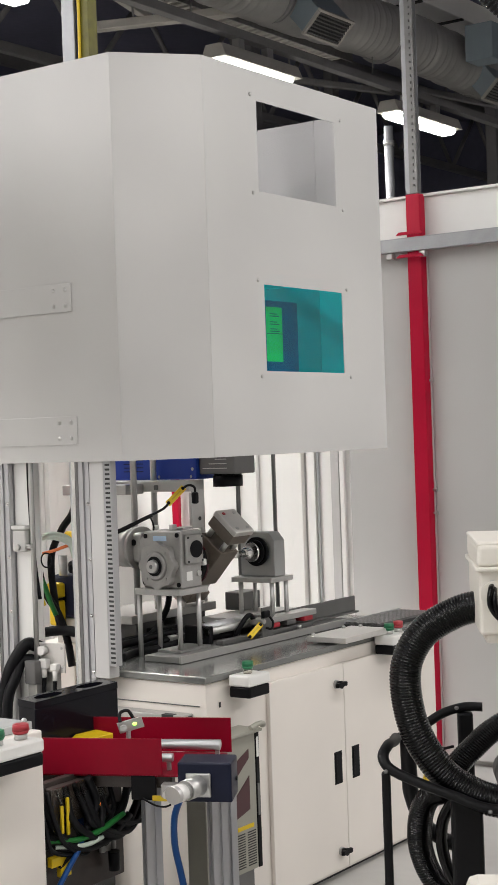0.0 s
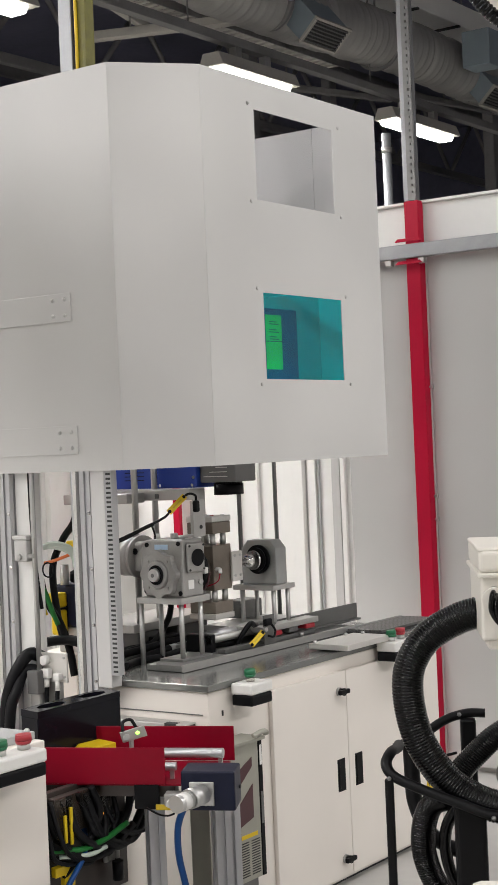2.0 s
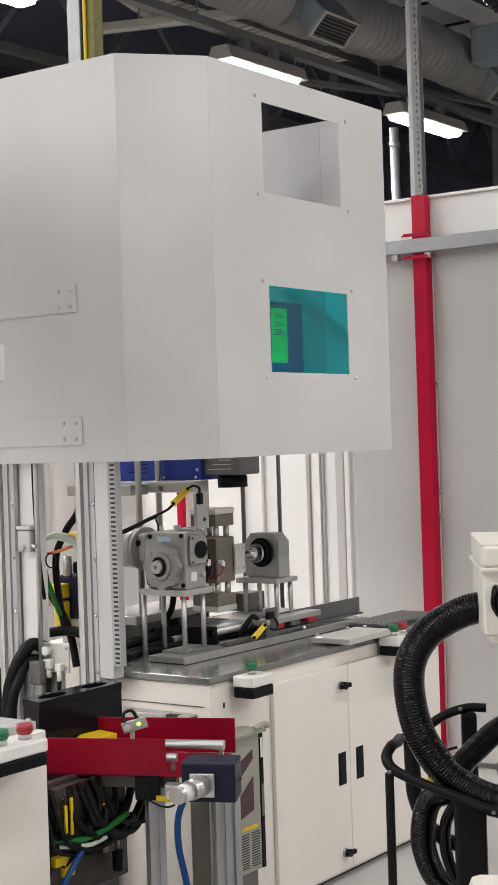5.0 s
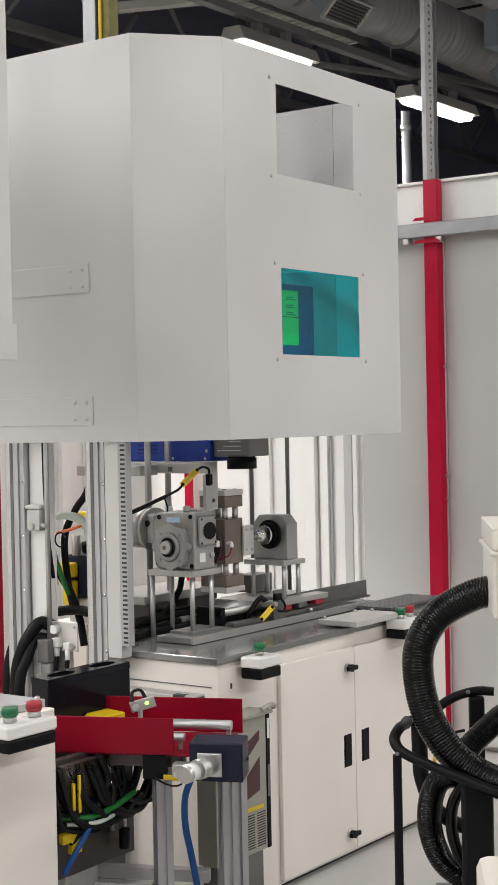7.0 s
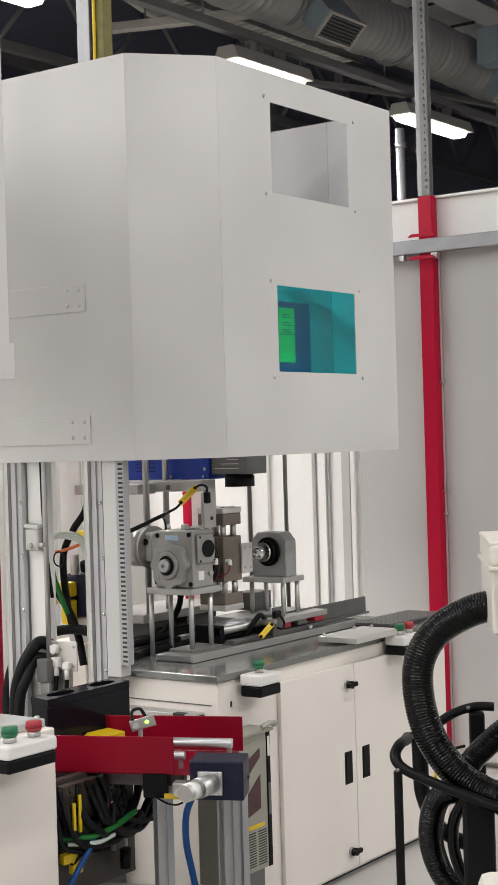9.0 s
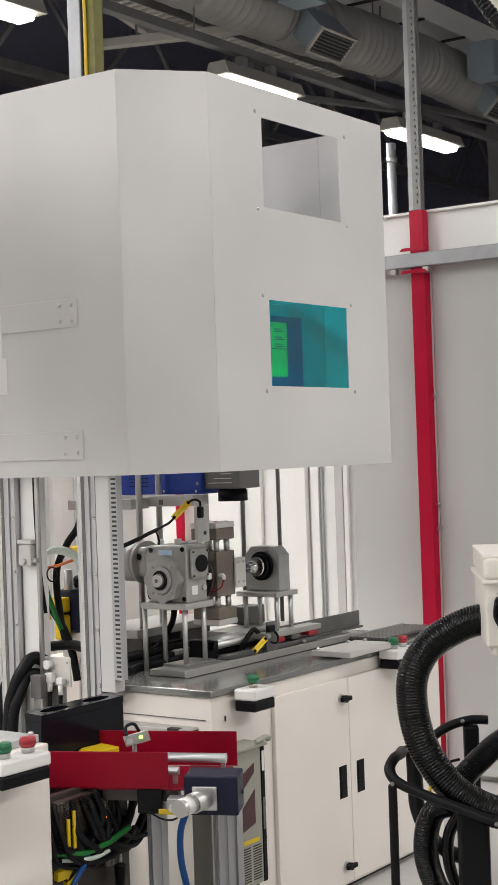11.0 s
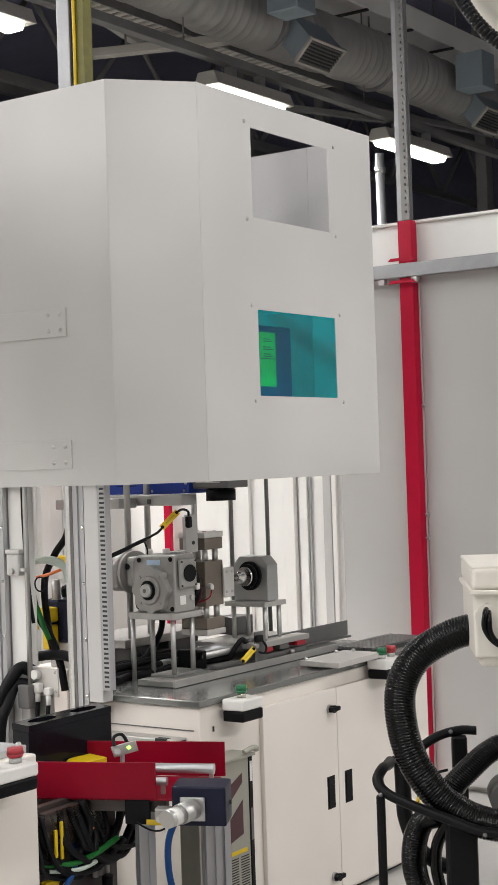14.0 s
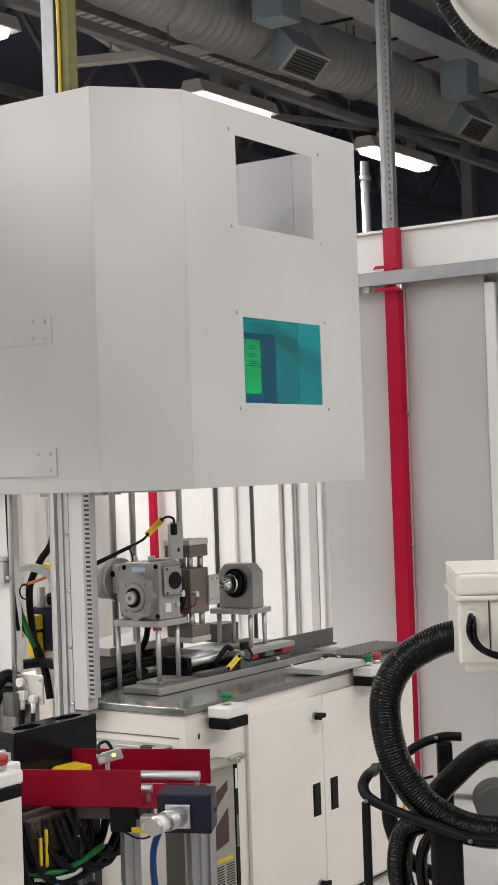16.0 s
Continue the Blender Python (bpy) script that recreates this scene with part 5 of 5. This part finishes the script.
part("top_screw", dome((-0.70, -0.01, 0.939), 0.008, (0, 0, 1), 0.9), STEEL, nb)
button_box("button_box", -0.848, -0.125, 0.842, True, "white and black control box with green and red mushroom buttons")
t2 = slotted("cable_trunking", -0.66, 0.05, 0.085, 0.02, 0.72, "grey slotted plastic cable trunking behind the neighbouring cabinet")
site((-0.69, 0.10, 1.86))
here[0] = Matrix.Translation((0.014, 0, -0.004)) @ here[0]
nh = thing("neighbour_hood", (-1.0, 0.3, 1.82), "off-white sheet hood of the neighbouring machine, raised", "machine hood")
part("front_panel", box((-1.95, 0.1, 1.9), (-0.69, 0.104, 2.8), 0.001), HOOD, nh)
part("cover_strip", box((-1.9, 0.09, 1.822), (-0.683, 0.099, 1.92), 0.002), HOOD, nh)
# unseen end panel, its size set to shade the lower side of the hood
part("end_panel", box((-0.6935, 0.1045, 1.9), (-0.69, 1.4, 2.8)), HOOD, nh)
part("hanger_post", box((-1.6, 0.6, 0.94), (-1.5, 0.7, 3.3), 0.004), ALU, nh)
part("hanger_arm", box((-1.6, 0.1045, 2.7), (-1.5, 0.6, 2.76), 0.004), ALU, nh)

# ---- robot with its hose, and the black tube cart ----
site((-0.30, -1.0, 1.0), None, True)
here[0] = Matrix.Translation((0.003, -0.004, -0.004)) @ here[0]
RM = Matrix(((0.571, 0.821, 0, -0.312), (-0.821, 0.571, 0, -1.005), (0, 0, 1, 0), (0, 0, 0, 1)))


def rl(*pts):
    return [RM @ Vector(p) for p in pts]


rob = thing("industrial_robot", RM @ Vector((0.38, -0.1, 0.129)), "off-white robot arm with a black corrugated dress hose", "robot")
part("pedestal", cyl(RM @ Vector((0.42, -0.1, 0.129)), RM @ Vector((0.42, -0.1, 1.21)), 0.12, n=32), ROBOT, rob)
part("base_housing", box((0.100, -0.16, 1.225), (0.50, 0.10, 1.415), 0.008, RM, 4), ROBOT, rob)
part("housing_cap", box((0.098, -0.166, 1.372), (0.51, 0.106, 1.424), 0.012, RM, 4), ROBOT, rob)
part("housing_foot", box((0.112, -0.150, 1.205), (0.50, 0.09, 1.235), 0.008, RM), ROBOT, rob)
part("ridge", box((0.093, -0.171, 1.364), (0.515, 0.111, 1.374), 0.003, RM), ROBOT, rob)
part("ridge", box((0.097, -0.163, 1.418), (0.505, 0.103, 1.428), 0.004, RM), ROBOT, rob)
part("panel_cover", box((0.169, -0.1645, 1.245), (0.45, -0.159, 1.36), 0.003, RM), ROBOT, rob)
part("joint_line", box((0.165, -0.1615, 1.24), (0.1675, -0.159, 1.385), 0, RM), SLOT, rob)
for i in range(5):
    part("vent", box((0.185, -0.1658, 1.35 - i * 0.007), (0.22, -0.1642, 1.353 - i * 0.007), 0, RM), SLOT, rob)
    part("vent", box((0.185, -0.1658, 1.30 - i * 0.007), (0.22, -0.1642, 1.303 - i * 0.007), 0, RM), SLOT, rob)
part("boss", cyl(RM @ Vector((0.130, -0.172, 1.315)), RM @ Vector((0.130, -0.158, 1.315)), 0.028, n=24), ROBOT, rob)
for a, c in ((0.112, 1.305), (0.150, 1.305), (0.128, 1.34)):
    part("boss_screw", dome(RM @ Vector((a, -0.163, c)), 0.006, (-0.8, -0.6, 0)), STEEL, rob)
part("signal_cable", tube(rl((0.128, -0.165, 1.335), (0.122, -0.185, 1.325), (0.12, -0.19, 1.295), (0.14, -0.19, 1.265), (0.18, -0.185, 1.245), (0.24, -0.18, 1.235), (0.32, -0.15, 1.24)), 0.006), RUBBER, rob, "black signal cable")
part("signal_cable", tube(rl((0.132, -0.165, 1.33), (0.130, -0.188, 1.315), (0.132, -0.194, 1.285), (0.15, -0.194, 1.262), (0.19, -0.188, 1.248), (0.25, -0.18, 1.246), (0.32, -0.15, 1.25)), 0.006), RUBBER, rob, "black signal cable")
part("hose", corrugated(rl((0.18, -0.02, 1.272), (0.12, -0.01, 1.268), (0.06, 0.0, 1.251), (-0.013, 0.0, 1.208), (-0.054, -0.01, 1.145), (-0.06, -0.02, 1.071), (-0.041, -0.035, 0.986), (0.006, -0.05, 0.91), (0.066, -0.06, 0.862), (0.14, -0.07, 0.838), (0.22, -0.07, 0.842), (0.32, -0.06, 0.90)), 0.0365, 0.0068, 0.0017, 36), RUBBER, rob, "black corrugated dress hose")
SITES[rob.name] = Matrix.Translation(VIEW_REMAP @ Vector((-0.65, -1.44, 2.45))) @ Matrix(((1.318, 0.29, 0), (0.033, 1.238, 0), (0, 0, 1.118))).to_4x4() @ Matrix.Translation((0.65, 1.44, -2.45))
part("forearm", xform(sweep([Vector(p) for p in ((0.06, 0, 0.34), (0.0, 0, 0.25), (-0.02, 0, 0.12), (0.0, 0, 0.03), (0.03, 0, 0.008), (0.06, 0, 0.0))][:1] + [Vector((0, 0, 0.3 - 0.02 * i)) for i in range(16)], [0.11] + [0.11 - (0.0 if i < 8 else 0.0016 * (i - 7) ** 2) for i in range(16)], 36), RM @ Matrix.Translation((0.165, -0.53, 2.428))), ROBOT, rob, "rounded upper arm joint")
part("upper_arm", box((0.10, -0.60, 2.72), (0.55, -0.44, 2.90), 0.03, RM), ROBOT, rob)
part("arm_column", box((0.46, -0.60, 1.41), (0.56, -0.1, 2.72), 0.03, RM), ROBOT, rob)
part("arm_hose", corrugated(rl((0.03, -0.56, 2.62), (0.055, -0.57, 2.52), (0.078, -0.58, 2.466), (0.112, -0.58, 2.424), (0.15, -0.58, 2.398), (0.20, -0.58, 2.388), (0.30, -0.57, 2.40), (0.46, -0.5, 2.45)), 0.0125, 0.008, 0.0025, 18), RUBBER, rob, "thin black corrugated hose")
part("hose_clip", box((0.02, -0.58, 2.62), (0.10, -0.54, 2.72), 0.01, RM), ROBOT, rob)

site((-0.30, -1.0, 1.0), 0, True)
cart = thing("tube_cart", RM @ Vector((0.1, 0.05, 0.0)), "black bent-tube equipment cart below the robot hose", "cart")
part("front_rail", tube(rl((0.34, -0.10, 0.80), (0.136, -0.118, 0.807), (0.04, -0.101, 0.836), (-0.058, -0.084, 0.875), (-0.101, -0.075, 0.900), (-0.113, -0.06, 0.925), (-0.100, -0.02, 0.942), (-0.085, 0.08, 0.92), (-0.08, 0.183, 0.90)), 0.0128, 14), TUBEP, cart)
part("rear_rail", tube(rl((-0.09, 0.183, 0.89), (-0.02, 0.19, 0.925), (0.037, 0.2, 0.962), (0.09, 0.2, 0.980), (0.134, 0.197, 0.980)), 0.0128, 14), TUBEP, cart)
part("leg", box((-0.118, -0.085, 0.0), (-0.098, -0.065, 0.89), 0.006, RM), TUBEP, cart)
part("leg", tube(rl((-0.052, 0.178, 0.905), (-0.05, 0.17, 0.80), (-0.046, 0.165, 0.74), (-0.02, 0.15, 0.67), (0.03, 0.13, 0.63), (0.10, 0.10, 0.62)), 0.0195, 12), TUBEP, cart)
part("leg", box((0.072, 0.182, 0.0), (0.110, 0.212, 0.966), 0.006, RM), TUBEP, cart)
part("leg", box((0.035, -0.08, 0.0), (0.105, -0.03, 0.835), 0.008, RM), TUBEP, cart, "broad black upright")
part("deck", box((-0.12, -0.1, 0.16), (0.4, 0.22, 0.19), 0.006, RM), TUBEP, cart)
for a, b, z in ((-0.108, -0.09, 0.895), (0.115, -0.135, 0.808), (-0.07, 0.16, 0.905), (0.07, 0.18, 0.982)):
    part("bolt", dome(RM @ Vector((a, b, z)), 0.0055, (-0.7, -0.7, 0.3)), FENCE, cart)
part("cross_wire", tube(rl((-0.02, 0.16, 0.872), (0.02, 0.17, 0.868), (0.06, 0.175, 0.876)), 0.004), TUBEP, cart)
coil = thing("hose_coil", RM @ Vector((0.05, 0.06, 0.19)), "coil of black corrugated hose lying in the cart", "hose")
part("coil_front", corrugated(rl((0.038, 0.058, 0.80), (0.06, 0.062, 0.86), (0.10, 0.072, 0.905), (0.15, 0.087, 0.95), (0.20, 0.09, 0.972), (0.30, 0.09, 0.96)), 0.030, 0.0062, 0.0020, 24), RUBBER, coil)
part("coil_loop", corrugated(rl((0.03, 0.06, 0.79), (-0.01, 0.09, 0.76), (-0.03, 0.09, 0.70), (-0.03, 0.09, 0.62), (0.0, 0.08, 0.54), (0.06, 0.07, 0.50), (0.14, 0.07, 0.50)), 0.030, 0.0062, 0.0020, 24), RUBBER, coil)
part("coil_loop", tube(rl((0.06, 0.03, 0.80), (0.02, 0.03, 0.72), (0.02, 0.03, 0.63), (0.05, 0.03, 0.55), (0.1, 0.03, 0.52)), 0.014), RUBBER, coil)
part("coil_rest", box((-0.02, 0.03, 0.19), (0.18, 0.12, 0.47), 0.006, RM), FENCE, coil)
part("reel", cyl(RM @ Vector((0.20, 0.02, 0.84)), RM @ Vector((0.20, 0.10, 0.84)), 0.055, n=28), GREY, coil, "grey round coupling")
site((-0.30, -1.0, 1.0), None, True)
agv = thing("robot_carriage", RM @ Vector((0.3, -0.6, 0.129)), "white box-shaped robot carriage with a flat top", "carriage")
part("body", box((0.02, -0.95, 0.17), (0.6, -0.66, 0.905), 0.02, RM), ROBOT, agv)
for a in (0.1, 0.5):
    part("wheel", cyl(RM @ Vector((a, -0.9, 0.178)), RM @ Vector((a, -0.72, 0.178)), 0.045, n=20), BLACK, agv)


# ---- what moves ----
def motions():
    turn = ((0, 42), (0.1, 51), (0.2, 60), (0.3, 70), (0.4, 79), (0.5, 87), (0.6, 97), (0.7, 107), (0.8, 118), (0.9, 129), (1.0, 140),
            (1.1, 151), (1.2, 161), (1.3, 170), (1.4, 176.5), (1.5, 180), (1.7, 180), (16, 180))
    walk(fix, [(t, pose(*ROOTS[fix.name], a, 0, 0)) for t, a in turn])
    rise = ((0, 0), (6, 0), (12.9, 0), (13.2, 0.003), (13.5, 0.016), (14, 0.037), (14.5, 0.057), (15, 0.076), (15.5, 0.094), (16, 0.112))
    at = ROOTS[laser.name]
    walk(laser, [(t, pose(at.x, at.y, at.z + z * 1.118)) for t, z in rise])


motions()
